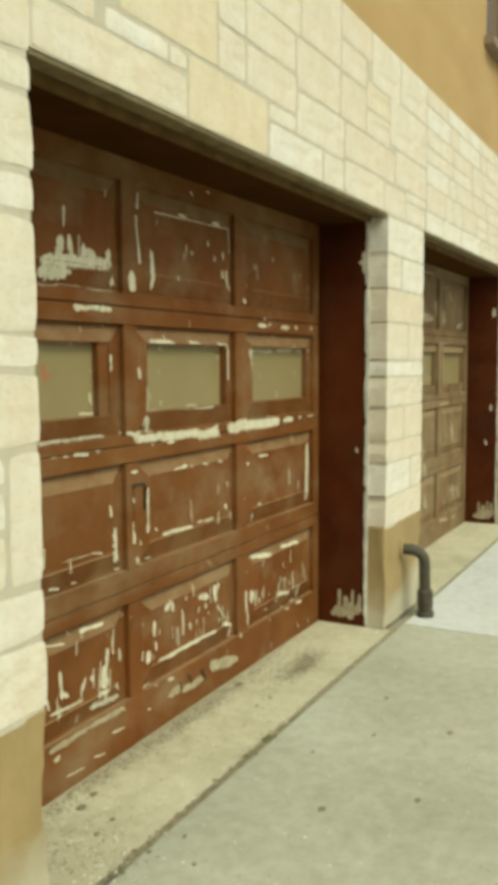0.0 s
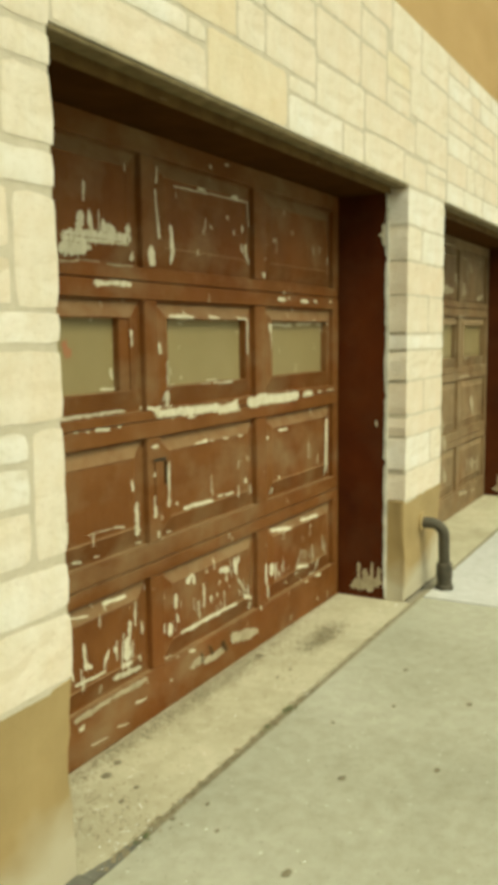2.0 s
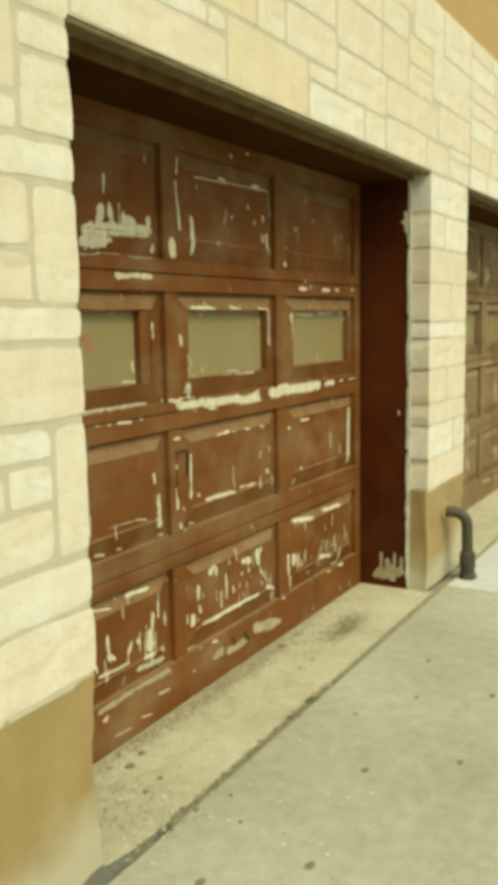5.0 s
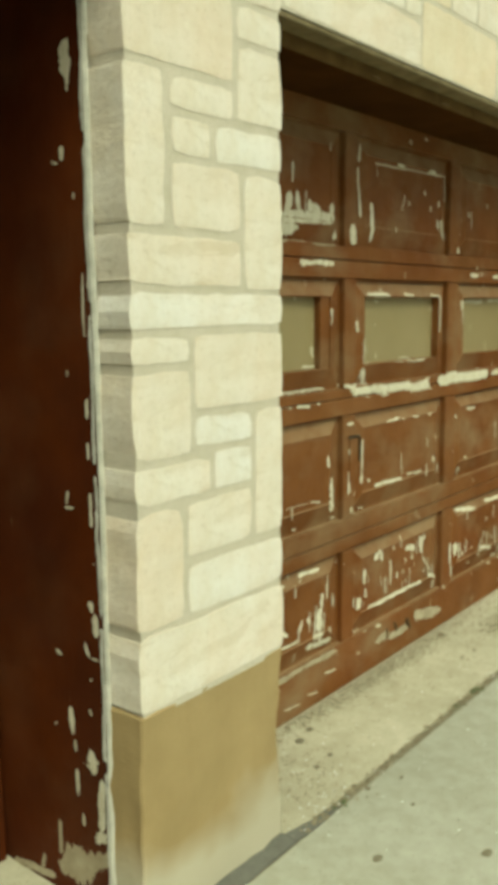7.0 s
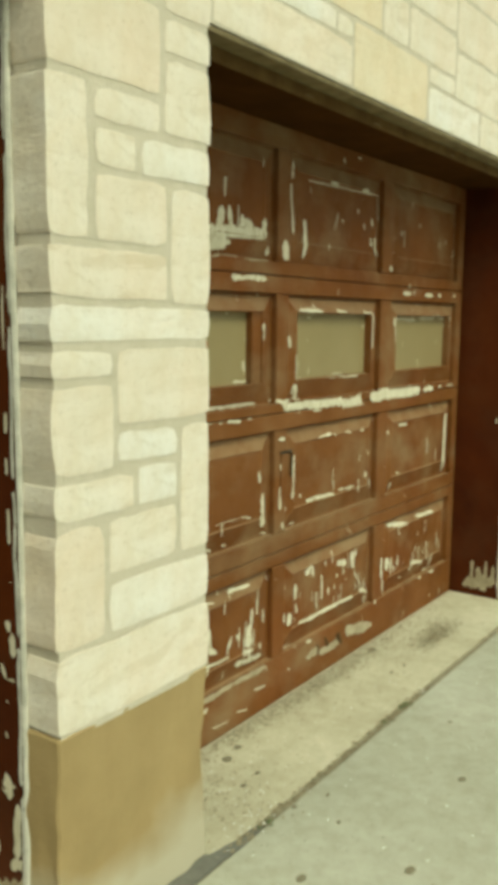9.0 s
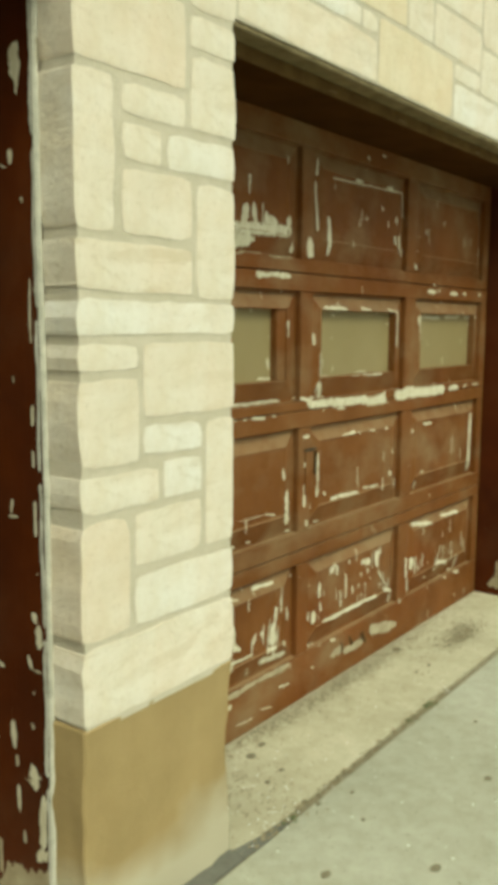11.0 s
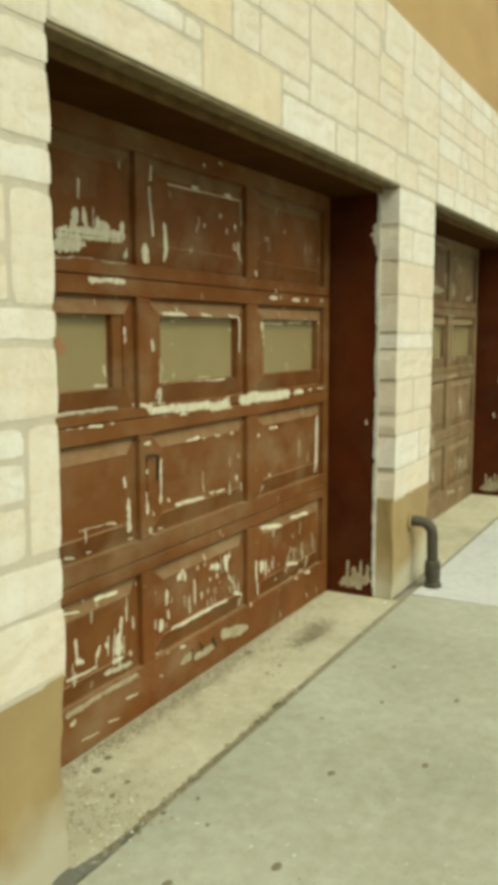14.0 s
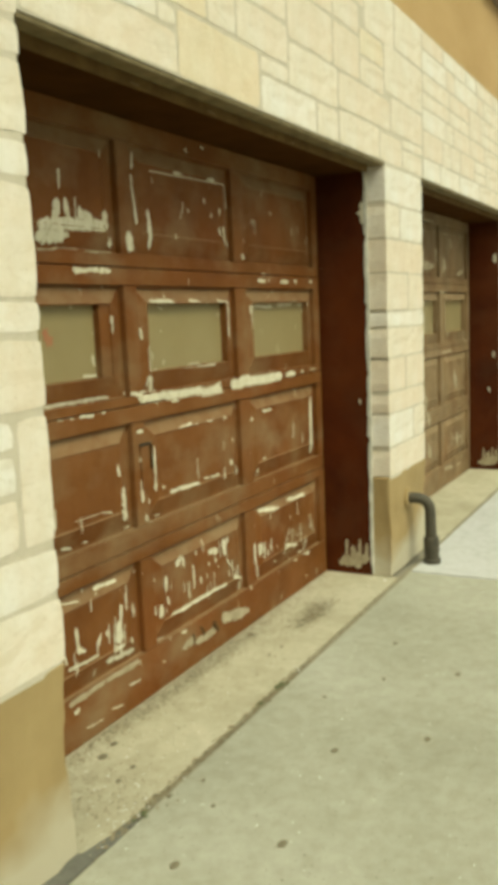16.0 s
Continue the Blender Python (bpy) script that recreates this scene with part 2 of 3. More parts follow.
def stone_mesh(w, h, d, seed):
    """A rough-faced block: ragged outline, rounded arrises, a pitched face; its front lies about y = 0."""
    nx, nz = max(4, min(18, round(w / 0.03))), max(4, min(14, round(h / 0.03)))
    shift = Vector((seed * 3.7, seed * 1.3, seed * 5.1))
    bm = bmesh.new()
    us = [0, 0.008 / w] + [k / (nx - 2) for k in range(1, nx - 2)] + [1 - 0.008 / w, 1]
    vs = [0, 0.008 / h] + [k / (nz - 2) for k in range(1, nz - 2)] + [1 - 0.008 / h, 1]
    grid = []
    for u in us:
        col = []
        for v in vs:
            p = Vector((u * w, 0, v * h))
            edge = min(u * w, (1 - u) * w, v * h, (1 - v) * h)
            q = p * 11 + shift
            bed = min(1.0, edge / 0.02)
            y = noise.noise(q) * 0.0016 + noise.noise(p * 34 + shift) * 0.0013 - 0.0002
            y = min(0.0005, y) * bed
            jag = noise.noise_vector(p * 9 + shift) * 0.005 + noise.noise_vector(p * 30 + shift) * 0.004
            corner = max(0.0, 1 - (min(u * w, (1 - u) * w) + min(v * h, (1 - v) * h)) / 0.034) * (0.003 + 0.02 * noise.noise((seed * 1.9, round(u) * 3.3, round(v) * 5.7)) ** 2)
            jag += Vector((corner if u < 0.5 else -corner, 0, corner if v < 0.5 else -corner))
            col.append(bm.verts.new((p.x + jag.x, y, p.z + jag.z)))
        grid.append(col)
    for a in range(len(us) - 1):
        for b in range(len(vs) - 1):
            bm.faces.new((grid[a][b], grid[a + 1][b], grid[a + 1][b + 1], grid[a][b + 1])).smooth = True
    ring = [grid[a][0] for a in range(len(us))] + [grid[-1][b] for b in range(1, len(vs))]
    ring += [grid[a][-1] for a in range(len(us) - 2, -1, -1)] + [grid[0][b] for b in range(len(vs) - 2, 0, -1)]
    back = [bm.verts.new((v.co.x, d, v.co.z)) for v in ring]
    ring = [bm.verts.new(v.co) for v in ring]
    for n in range(len(ring)):
        k = (n + 1) % len(ring)
        bm.faces.new((ring[n], back[n], back[k], ring[k]))
    me = bpy.data.meshes.new("stone")
    bm.to_mesh(me)
    bm.free()
    return me


stones_laid = [0]


def stone(x0, z0, x1, z1, material=None, depth=0.05):
    stones_laid[0] += 1
    k = stones_laid[0]
    me = stone_mesh(x1 - x0, z1 - z0, depth, k)
    me.materials.append(material or STONE)
    ob = new("stone", me)
    ob.location = (x0, noise.noise((k * 2.3, 0.5, 0.5)) * 0.0003 - 0.0001, z0)
    ob.parent = wall
    return ob


# the plinths of tan concrete under the piers
PLINTH_TOP = 0.535
for n, (a, b) in enumerate(PIERS):
    bm = bmesh.new()
    box(bm, a, b, 0.0, 0.11, 0.0, PLINTH_TOP + 0.003)
    bmesh.ops.bevel(bm, geom=bm.edges[:], offset=0.005, segments=1, affect="EDGES")
    if n in (1, 2):
        bmesh.ops.subdivide_edges(bm, edges=[e for e in bm.edges if e.calc_length() > 0.05], cuts=11, use_grid_fill=True)
        for v in bm.verts:
            k = noise.noise_vector(v.co * 8 + Vector((n, 0, 0))) * 0.012 + noise.noise_vector(v.co * 22) * 0.006
            worn_in = 0.022 * math.sin(math.pi * min(1.0, max(0.0, v.co.z / 0.53))) ** 0.8 if v.co.x > b - 0.03 else 0.0
            v.co += Vector((k.x - worn_in, k.y * 0.7, 0))
    part("plinth", bm, PLINTH, wall, "tan painted concrete plinth, bleached at its foot", True)
    if n == 1:
        strip = board("joint_filler", a - 0.02, b - 0.002, -0.052, 0.012, -0.05, 0.0025, FILLER, wall, "grey sealant strip", 0.002, 0.001)
        for v in strip.data.vertices:
            thin = max(0.0, min(1.0, (v.co.x - b + 0.16) / 0.15))
            v.co.z = min(v.co.z, 0.003 - 0.0018 * thin)

# the sealant runs on past the pier's corner and thins out along the joint
bm = bmesh.new()
rows = []
for n in range(13):
    x = -0.006 + n * 0.021
    half = 0.020 * (1 - n / 12) ** 0.7 + 0.003
    mid = -0.028 - 0.016 * min(1.0, n / 5) + 0.003 * noise.noise((n * 0.8, 0.4, 0.1))
    rows.append([bm.verts.new((x, mid + d * half, z)) for d, z in ((-1, -0.03), (-0.9, 0.0012), (0.9, 0.0030), (1, -0.03))])
for l, m in zip(rows, rows[1:]):
    for k in range(3):
        bm.faces.new((l[k], m[k], m[k + 1], l[k + 1]))
bm.faces.new(rows[0])
bm.faces.new(rows[-1][::-1])
part("joint_filler", bm, FILLER, wall, "grey sealant tail tapering into the joint")

# ---------------------------------------------------------------- upper wall of stucco with a window
UP_WIN = (4.80, 5.80, 3.66, 4.90)
bm = bmesh.new()
a, b, c, d = UP_WIN
for x0, x1, z0, z1 in ((X0, a, BAND, 6.5), (b, X1, BAND, 6.5), (a, b, BAND, c), (a, b, d, 6.5)):
    box(bm, x0, x1, 0.02, 0.60, z0, z1)
tagged(part("wall_upper", bm, STUCCO), "orange-tan rough stucco upper wall", "wall", kind="structure")
window = new("window_1")
window.location = ((a + b) / 2, 0.1, c)
tagged(window, "dim window with a dull brown sill in stucco wall", "window", kind="structure")


def local(ob, parent):
    ob.parent = parent
    ob.matrix_parent_inverse = Matrix.Translation(parent.location).inverted()
    return ob


local(board("window_sill", a - 0.06, b + 0.06, -0.05, 0.12, c - 0.06, c + 0.004, SILL), window)
for x0, x1, z0, z1 in ((a, a + 0.05, c, d), (b - 0.05, b, c, d), (a + 0.05, b - 0.05, c, c + 0.05), (a + 0.05, b - 0.05, d - 0.05, d)):
    local(board("window_frame", x0, x1, 0.10, 0.16, z0, z1, SILL), window)
local(board("pane", a + 0.05, b - 0.05, 0.125, 0.135, c + 0.05, d - 0.05, GLASS), window)
# roof slab that closes the building
bm = bmesh.new()
box(bm, X0, X1, 0.02, 8.0, 6.5, 6.7)
tagged(part("roof", bm, STUCCO), "flat stucco-edged roof above the wall", "roof", kind="structure")
bm = bmesh.new()
box(bm, X0, X1, 0.9, 1.0, 0.0, 6.5)
tagged(part("wall_south", bm, STUCCO), "plain inner wall closing the garages", "wall", kind="structure")

# ---------------------------------------------------------------- ground
bm = bmesh.new()
box(bm, -400, 400, -400, 400, -0.6, -0.022)
tagged(part("ground", bm, GROUND), "bare packed grey-brown ground", "ground", kind="structure")
pavement = new("pavement")
tagged(pavement, "poured concrete slabs along the garages", "pavement", kind="structure")
for n, (x0, x1) in enumerate(((-6.60, -3.47), (-3.46, -0.304), (-0.296, 2.762), (2.770, 5.90), (5.91, 9.05), (9.06, 12.2))):
    for y0, y1 in ((-3.25, -0.054), (-6.5, -3.262)):
        board("slab", x0, x1, y0, y1, -0.12, 0.0, NEW_SLAB if n in (3, 4) else SLAB, pavement, edge=0.006)
board("joint_dirt", -6.6, 12.2, -0.06, -0.028, -0.06, -0.005, DIRT, pavement, "dirt-filled joint between slab and apron", 0.002, 0.002)
for n, (x0, x1) in enumerate(OPENINGS):
    board("apron", x0 - 0.01, x1 + 0.01, -0.041, 0.9, -0.12, 0.002, APRON, pavement, "worn tan concrete apron", 0.008)


# ---------------------------------------------------------------- garage doors
STILES = ((0.016, 0.112), (0.866, 0.948), (1.684, 1.786), (2.535, 2.604))
JOINTS = (0.004, 0.590, 1.104, 1.590, 2.10)
PANELS = {4: (0.185, 0.535), 3: (0.658, 1.040), 2: (1.138, 1.525), 1: (1.638, 2.020)}
GROOVE, PANE_DEEP = 0.022, 0.034
SLOPE_L, SLOPE_R, SLOPE_B, SLOPE_T = 0.060, 0.078, 0.074, 0.060


def door_depth(x, z):
    """How far the door's face lies behind its stiles at (x, z)."""
    for k, (z0, z1) in PANELS.items():
        if z0 < z < z1:
            for (_, x0), (x1, _) in zip(STILES, STILES[1:]):
                if x0 < x < x1:
                    s = min((x - x0) / SLOPE_L, (x1 - x) / SLOPE_R, (z - z0) / SLOPE_B, (z1 - z) / SLOPE_T)
                    if s >= 1:
                        return PANE_DEEP if k == 2 and s > 1.06 else 0.006
                    return GROOVE - s * 0.019
    return 0.0


def flake(name, parent, place, u0, v0, u1, v1, w, seed, material, label=""):
    """A ragged scar of lost paint along a line, w wide, laid on the surface that place(u, v) gives; its edge follows the grain."""
    a, b = Vector((u0, v0)), Vector((u1, v1))
    length = max((b - a).length, 0.006)
    way = (b - a) / length
    side = Vector((-way.y, way.x))
    w *= 1.0 if w > 0.028 else 0.82
    head, tail = 0.35 + 0.65 * abs(math.sin(seed * 5.7)), 0.35 + 0.65 * abs(math.sin(seed * 3.1))
    nl, nw = max(3, min(150, round(length / 0.005))), max(2, min(26, round(w / 0.0045)))
    ragged = 0.5 if nw < 5 else 0.26
    bm = bmesh.new()
    grid = []
    for i in range(nl + 1):
        s = i / nl
        taper = min(1.0, 0.25 + s * length / w * head * 1.6, 0.25 + (1 - s) * length / w * tail * 1.6) * (1 + 0.35 * noise.noise((s * 3.1, seed, 7.7)))
        bend = noise.noise((s * length * 14, seed, 0.3)) * min(w, 0.012) * 0.5
        line = []
        for k in range(nw + 1):
            r = 2 * k / nw - 1
            edge = noise.noise((s * length * 70, r * 2 + seed * 1.3, seed)) * ragged + noise.noise((s * length * 260, r + seed, 2.2)) * ragged * 0.5
            p = a + way * (s * length) + side * (r * (taper + edge * abs(r)) * w / 2 + bend)
            line.append((p, r, s))
        grid.append(line)
    made = {}

    def vert(i, k):
        if (i, k) not in made:
            p = grid[i][k][0]
            made[i, k] = bm.verts.new(place(p.x, p.y))
        return made[i, k]

    for i in range(nl):
        for k in range(nw):
            p, r, s = grid[i][k]
            grain = noise.noise((p.x * 95, p.y * 38, seed)) + 0.5 * noise.noise((p.x * 240, p.y * 100, seed + 4))
            rim = min(1 - abs(r + 1 / nw), (1 - abs(2 * s - 1)) * length / max(w, 0.01) * 1.6)
            if rim + grain * (0.9 if nw < 7 else 0.8) < (-0.45 if nw < 4 else -0.15 if nw < 7 else 0.12 - rim * 0.6):
                continue
            four = (vert(i, k), vert(i + 1, k), vert(i + 1, k + 1), vert(i, k + 1))
            spread = [c.co.y for c in four] if parent else [0]
            if max(spread) - min(spread) < 0.014:
                bm.faces.new(four)
    if not bm.faces:
        bm.free()
        return None
    for p in [p for p in bm.verts if not p.link_faces]:
        bm.verts.remove(p)
    return part(name, bm, material, parent, label)


SECTION_LOOK = {1: "shaded top section with peeled paint", 2: "section with three painted-over panes",
                3: "middle section with lock and raised panels", 4: "bottom section, weathered and splitting"}


def garage_door(x_off, paint, label, worn, seed, back=FRAME_Y, bare=PRIMER):
    door = new("garage_door")
    door.location = (x_off, back, 0)
    tagged(door, label, "garage door", "wooden garage doors")
    lift = [0.001]
    face = lambda u, v: (u, door_depth(u, v) - lift[0], v)
    rng = random.Random(seed)
    for k in (4, 3, 2, 1):
        z0, z1 = JOINTS[4 - k], JOINTS[5 - k] - 0.003
        p0, p1 = PANELS[k]
        section = board("section", STILES[0][0], STILES[3][1], 0.0, 0.042, z0, p0, paint, door, SECTION_LOOK[k])
        board("rail", STILES[0][0], STILES[3][1], 0.0, 0.042, p1 + 0.0005, z1, paint, section)
        for x0, x1 in STILES:
            board("stile", x0, x1, 0.0006, 0.042, p0 + 0.0005, p1, paint, section)
        for c, ((_, x0), (x1, _)) in enumerate(zip(STILES, STILES[1:])):
            bm = bmesh.new()
            ins = PANE_DEEP if k == 2 else 0.006
            loops = []
            for grow, y in ((0.0, GROOVE), (0.12, GROOVE), (1.0, GROOVE - 0.019), (1.05, GROOVE - 0.019 if k == 2 else ins), (1.055, ins)):
                xs, zs = (x0 + SLOPE_L * grow, x1 - SLOPE_R * grow), (p0 + SLOPE_B * grow, p1 - SLOPE_T * grow)
                loops.append([bm.verts.new((x, y, z)) for x, z in ((xs[0], zs[0]), (xs[1], zs[0]), (xs[1], zs[1]), (xs[0], zs[1]))])
            for l, m in zip(loops, loops[1:]):
                for n in range(4):
                    bm.faces.new((l[n], l[(n + 1) % 4], m[(n + 1) % 4], m[n]))
            if k != 2:
                bm.faces.new(loops[-1])
            part("window_frame" if k == 2 else "panel", bm, paint, section)
            if k == 2:
                right = x1 - SLOPE_R * 1.05
                if c == 0:
                    board("bead", right - 0.056, right + 0.004, 0.009, PANE_DEEP + 0.004, p0 + SLOPE_B * 1.05, p1 - SLOPE_T * 1.05, paint, section, "broad painted bead beside the pane", 0.002)
                board("pane", x0 + SLOPE_L, right + 0.003, ins - 0.0005, ins + 0.006, p0 + SLOPE_B, p1 - SLOPE_T, PANE, section, "pane painted over in olive tan", 0.001)
        for n, (ua, va, ub, vb, w) in enumerate(c for c in worn if z0 <= (c[1] + c[3]) / 2000 < z1 + 0.005):
            lift[0] = 0.001 + 0.0003 * (n % 9)
            flake("bare_patch", section, face, ua / 1000, va / 1000, ub / 1000, vb / 1000, w / 1000, seed * 7.3 + n * 1.9 + k * 31, bare)
        # fine flecks and hair splits of lost paint
        for n in range(10 if k < 4 else 26):
            lift[0] = 0.0038
            x, z = rng.uniform(0.3, 2.55), rng.uniform(z0 + 0.02, z1 - 0.02)
            flake("bare_patch", section, face, x, z, x + rng.uniform(-0.003, 0.003), z + rng.uniform(0.008, 0.045), rng.uniform(0.004, 0.007), rng.uniform(0, 90), bare)
        # thin upright splits, thickest at the foot of the weathered bottom panels
        for (_, x0), (x1, _) in zip(STILES, STILES[1:]):
            for n in range(17 if k == 4 else 2):
                lift[0] = 0.0042
                x, h = rng.uniform(x0 + SLOPE_L, x1 - SLOPE_R), rng.uniform(0.02, 0.085)
                z = p0 + SLOPE_B * 0.7 + abs(rng.gauss(0, 0.075))
                flake("bare_patch", section, face, x, z, x + rng.uniform(-0.004, 0.004), min(z + h, p1 - 0.03), rng.uniform(0.005, 0.010), rng.uniform(0, 90), bare)
    # lock: a painted plate with a keyhole and a slotted pull
    lock = board("lock_plate", 0.905, 0.962, -0.005, 0.0, 0.79, 0.955, paint, door, "paint-covered lock plate", 0.002)
    board("lock_slot", 0.893, 0.972, -0.010, -0.004, 0.952, 0.962, IRON, lock, "black slot")
    board("pull", 0.966, 0.975, -0.012, 0.001, 0.862, 0.951, ROT, lock, "black iron pull")
    return door


FLAKES = [(564, 1885, 563, 1821, 11), (440, 1709, 811, 1723, 43), (549, 1794, 533, 1724, 34), (582, 1798, 602, 1726, 28), (653, 1778, 660, 1734, 23), (641, 1750, 723, 1746, 32), (788, 1781, 786, 1728, 32), (436, 1670, 597, 1680, 45), (817, 1689, 819, 1652, 26), (919, 1719, 914, 1644, 41), (925, 1686, 928, 1645, 48), (978, 1995, 975, 1933, 9), (967, 1916, 983, 1742, 10), (1050, 1803, 1061, 1659, 26), (1319, 2056, 1334, 2037, 29), (1436, 2075, 1470, 2069, 9), (1236, 1953, 1297, 1954, 15), (1491, 1957, 1550, 1955, 18), (1071, 1939, 1646, 1952, 6)]
FLAKES += [(1461, 1883, 1464, 1861, 18), (1334, 1828, 1337, 1811, 17), (1515, 1830, 1517, 1803, 14), (1583, 1854, 1585, 1817, 20), (1641, 1958, 1661, 1851, 14), (1576, 1776, 1587, 1739, 18), (1605, 1778, 1622, 1704, 25), (1649, 1727, 1656, 1692, 15), (1791, 1766, 1808, 1719, 26), (1872, 1830, 1881, 1806, 15), (2064, 1881, 2068, 1856, 18), (2484, 1788, 2459, 1747, 17), (1756, 1673, 1775, 1649, 22), (594, 1575, 798, 1571, 22), (1958, 1600, 1962, 1580, 17), (1898, 1561, 1983, 1557, 23), (2014, 1576, 2018, 1555, 18), (2133, 1560, 2229, 1561, 24)]
FLAKES += [(2288, 1562, 2327, 1560, 22), (2480, 1565, 2509, 1563, 17), (1024, 1473, 1200, 1466, 27), (1128, 1496, 1134, 1479, 14), (1030, 1463, 1024, 1438, 15), (1039, 1442, 1048, 1428, 13), (1127, 1448, 1157, 1441, 9), (1304, 1477, 1390, 1463, 18), (1528, 1474, 1619, 1459, 14), (1625, 1466, 1616, 1316, 25), (1571, 1417, 1590, 1414, 10), (1476, 1462, 1504, 1460, 7), (1011, 1311, 1011, 1212, 14), (1019, 1215, 1096, 1218, 8), (1010, 1202, 991, 1162, 25), (1010, 1202, 1033, 1126, 21), (1232, 1215, 1308, 1214, 9), (1322, 1216, 1490, 1216, 18), (970, 1378, 973, 1334, 15)]
FLAKES += [(786, 1428, 782, 1361, 29), (731, 1393, 733, 1378, 10), (716, 1371, 718, 1360, 9), (711, 1296, 722, 1253, 15), (651, 1224, 745, 1226, 10), (606, 1458, 621, 1456, 9), (1833, 1453, 1855, 1332, 21), (1854, 1448, 2105, 1443, 13), (2063, 1449, 2105, 1440, 19), (2156, 1450, 2333, 1458, 28), (2387, 1452, 2471, 1448, 20), (2441, 1426, 2454, 1406, 23), (397, 1145, 768, 1143, 16), (849, 1150, 927, 1133, 16), (909, 1130, 1527, 1101, 38), (1456, 1113, 1520, 1135, 14), (1598, 1117, 2121, 1112, 53), (2153, 1112, 2271, 1114, 30), (2339, 1117, 2374, 1118, 15)]
FLAKES += [(2445, 1118, 2526, 1118, 9), (1130, 1091, 1190, 1089, 9), (1022, 1096, 1040, 1092, 7), (1516, 1090, 1545, 1088, 7), (466, 1101, 493, 1100, 5), (527, 1099, 547, 1099, 6), (573, 1098, 652, 1093, 13), (693, 1096, 715, 1096, 8), (889, 1006, 932, 1004, 18), (896, 904, 924, 897, 25), (1180, 986, 1286, 988, 14), (1299, 982, 1330, 980, 9), (1398, 983, 1453, 981, 10), (1530, 979, 1565, 977, 12), (1006, 939, 1000, 768, 12), (1096, 749, 1319, 738, 18), (1353, 753, 1398, 749, 12), (1408, 747, 1484, 745, 14), (1043, 777, 1061, 765, 16)]
FLAKES += [(906, 829, 905, 745, 15), (964, 750, 965, 724, 15), (773, 908, 778, 863, 16), (797, 825, 805, 698, 33), (663, 760, 726, 748, 7), (518, 760, 653, 759, 3), (802, 674, 836, 668, 10), (918, 696, 922, 669, 24), (994, 674, 1032, 670, 8), (1601, 886, 1609, 862, 14), (1588, 796, 1601, 769, 21), (1646, 754, 1647, 711, 16), (1810, 952, 1814, 931, 21), (1908, 966, 2003, 964, 13), (1845, 707, 1848, 672, 27), (2456, 977, 2447, 676, 29), (2453, 942, 2458, 906, 56), (453, 682, 508, 672, 11), (568, 678, 598, 674, 7)]
FLAKES += [(1901, 748, 1924, 741, 11), (420, 510, 518, 490, 7), (601, 506, 730, 504, 13), (491, 410, 498, 313, 17), (492, 339, 528, 310, 19), (619, 349, 595, 307, 23), (644, 345, 654, 317, 18), (737, 416, 735, 330, 20), (715, 361, 722, 271, 44), (768, 444, 768, 381, 10), (810, 389, 819, 333, 20), (681, 259, 748, 256, 21), (791, 272, 799, 243, 15), (437, 282, 601, 275, 11), (635, 231, 814, 220, 24), (421, 343, 433, 299, 10), (844, 510, 846, 493, 10), (440, 125, 471, 143, 22), (749, 106, 820, 99, 8)]
FLAKES += [(731, 258, 736, 213, 18), (773, 231, 780, 203, 17), (1106, 443, 1151, 477, 36), (1159, 475, 1163, 428, 24), (1032, 431, 1033, 367, 23), (1039, 350, 1040, 311, 15), (948, 450, 950, 428, 15), (945, 341, 945, 302, 15), (994, 330, 992, 275, 22), (1239, 418, 1234, 313, 17), (1292, 355, 1292, 317, 18), (1355, 398, 1358, 375, 22), (1355, 439, 1439, 422, 33), (1413, 407, 1420, 378, 21), (1482, 463, 1499, 384, 36), (1517, 467, 1519, 436, 23), (1258, 472, 1260, 450, 13), (1055, 265, 1498, 263, 16), (1108, 263, 1193, 262, 19)]
FLAKES += [(1508, 369, 1578, 298, 13), (1566, 276, 1652, 238, 22), (1620, 234, 1632, 192, 18), (1704, 196, 1712, 167, 14), (1764, 374, 1766, 272, 22), (1778, 269, 1795, 204, 46), (1831, 357, 1832, 295, 34), (1866, 353, 1865, 272, 17), (1904, 303, 1907, 272, 16), (1833, 510, 2036, 479, 24), (2147, 498, 2345, 487, 20), (2102, 271, 2234, 246, 23), (2265, 193, 2371, 172, 27), (2342, 264, 2336, 190, 28), (2162, 192, 2215, 171, 17), (1971, 229, 2002, 224, 11), (2068, 251, 2093, 245, 14), (968, 193, 1038, 179, 11), (1112, 176, 1154, 166, 16)]
FLAKES += [(971, 108, 991, 103, 9), (500, 54, 593, 48, 6), (643, 62, 709, 48, 6)]
GREY_FLAKES = [(417, 171, 614, 174, 25), (615, 178, 818, 168, 26), (1104, 110, 1214, 122, 33), (1212, 99, 1383, 97, 31), (1425, 130, 1682, 84, 55), (425, 1635, 819, 1640, 11)]
ROT_MARKS = [(1354, 142, 1401, 85, 34), (1248, 153, 1289, 105, 19), (1194, 143, 1207, 96, 18)]
RIGHT_FLAKES = [(1258, 1711, 1548, 1712, 60), (1988, 1930, 2072, 1869, 195), (1818, 1793, 1830, 1665, 98), (2243, 1675, 2429, 1693, 41), (1345, 1432, 1365, 1228, 230), (1883, 1297, 1930, 1186, 123), (1711, 1065, 2011, 1066, 17), (2094, 907, 2179, 738, 215), (2169, 389, 2203, 266, 102), (1330, 419, 1415, 299, 87), (1273, 781, 1379, 518, 129), (1759, 152, 2017, 126, 32), (1584, 1845, 1672, 1725, 76), (1595, 1346, 1637, 1218, 73)]
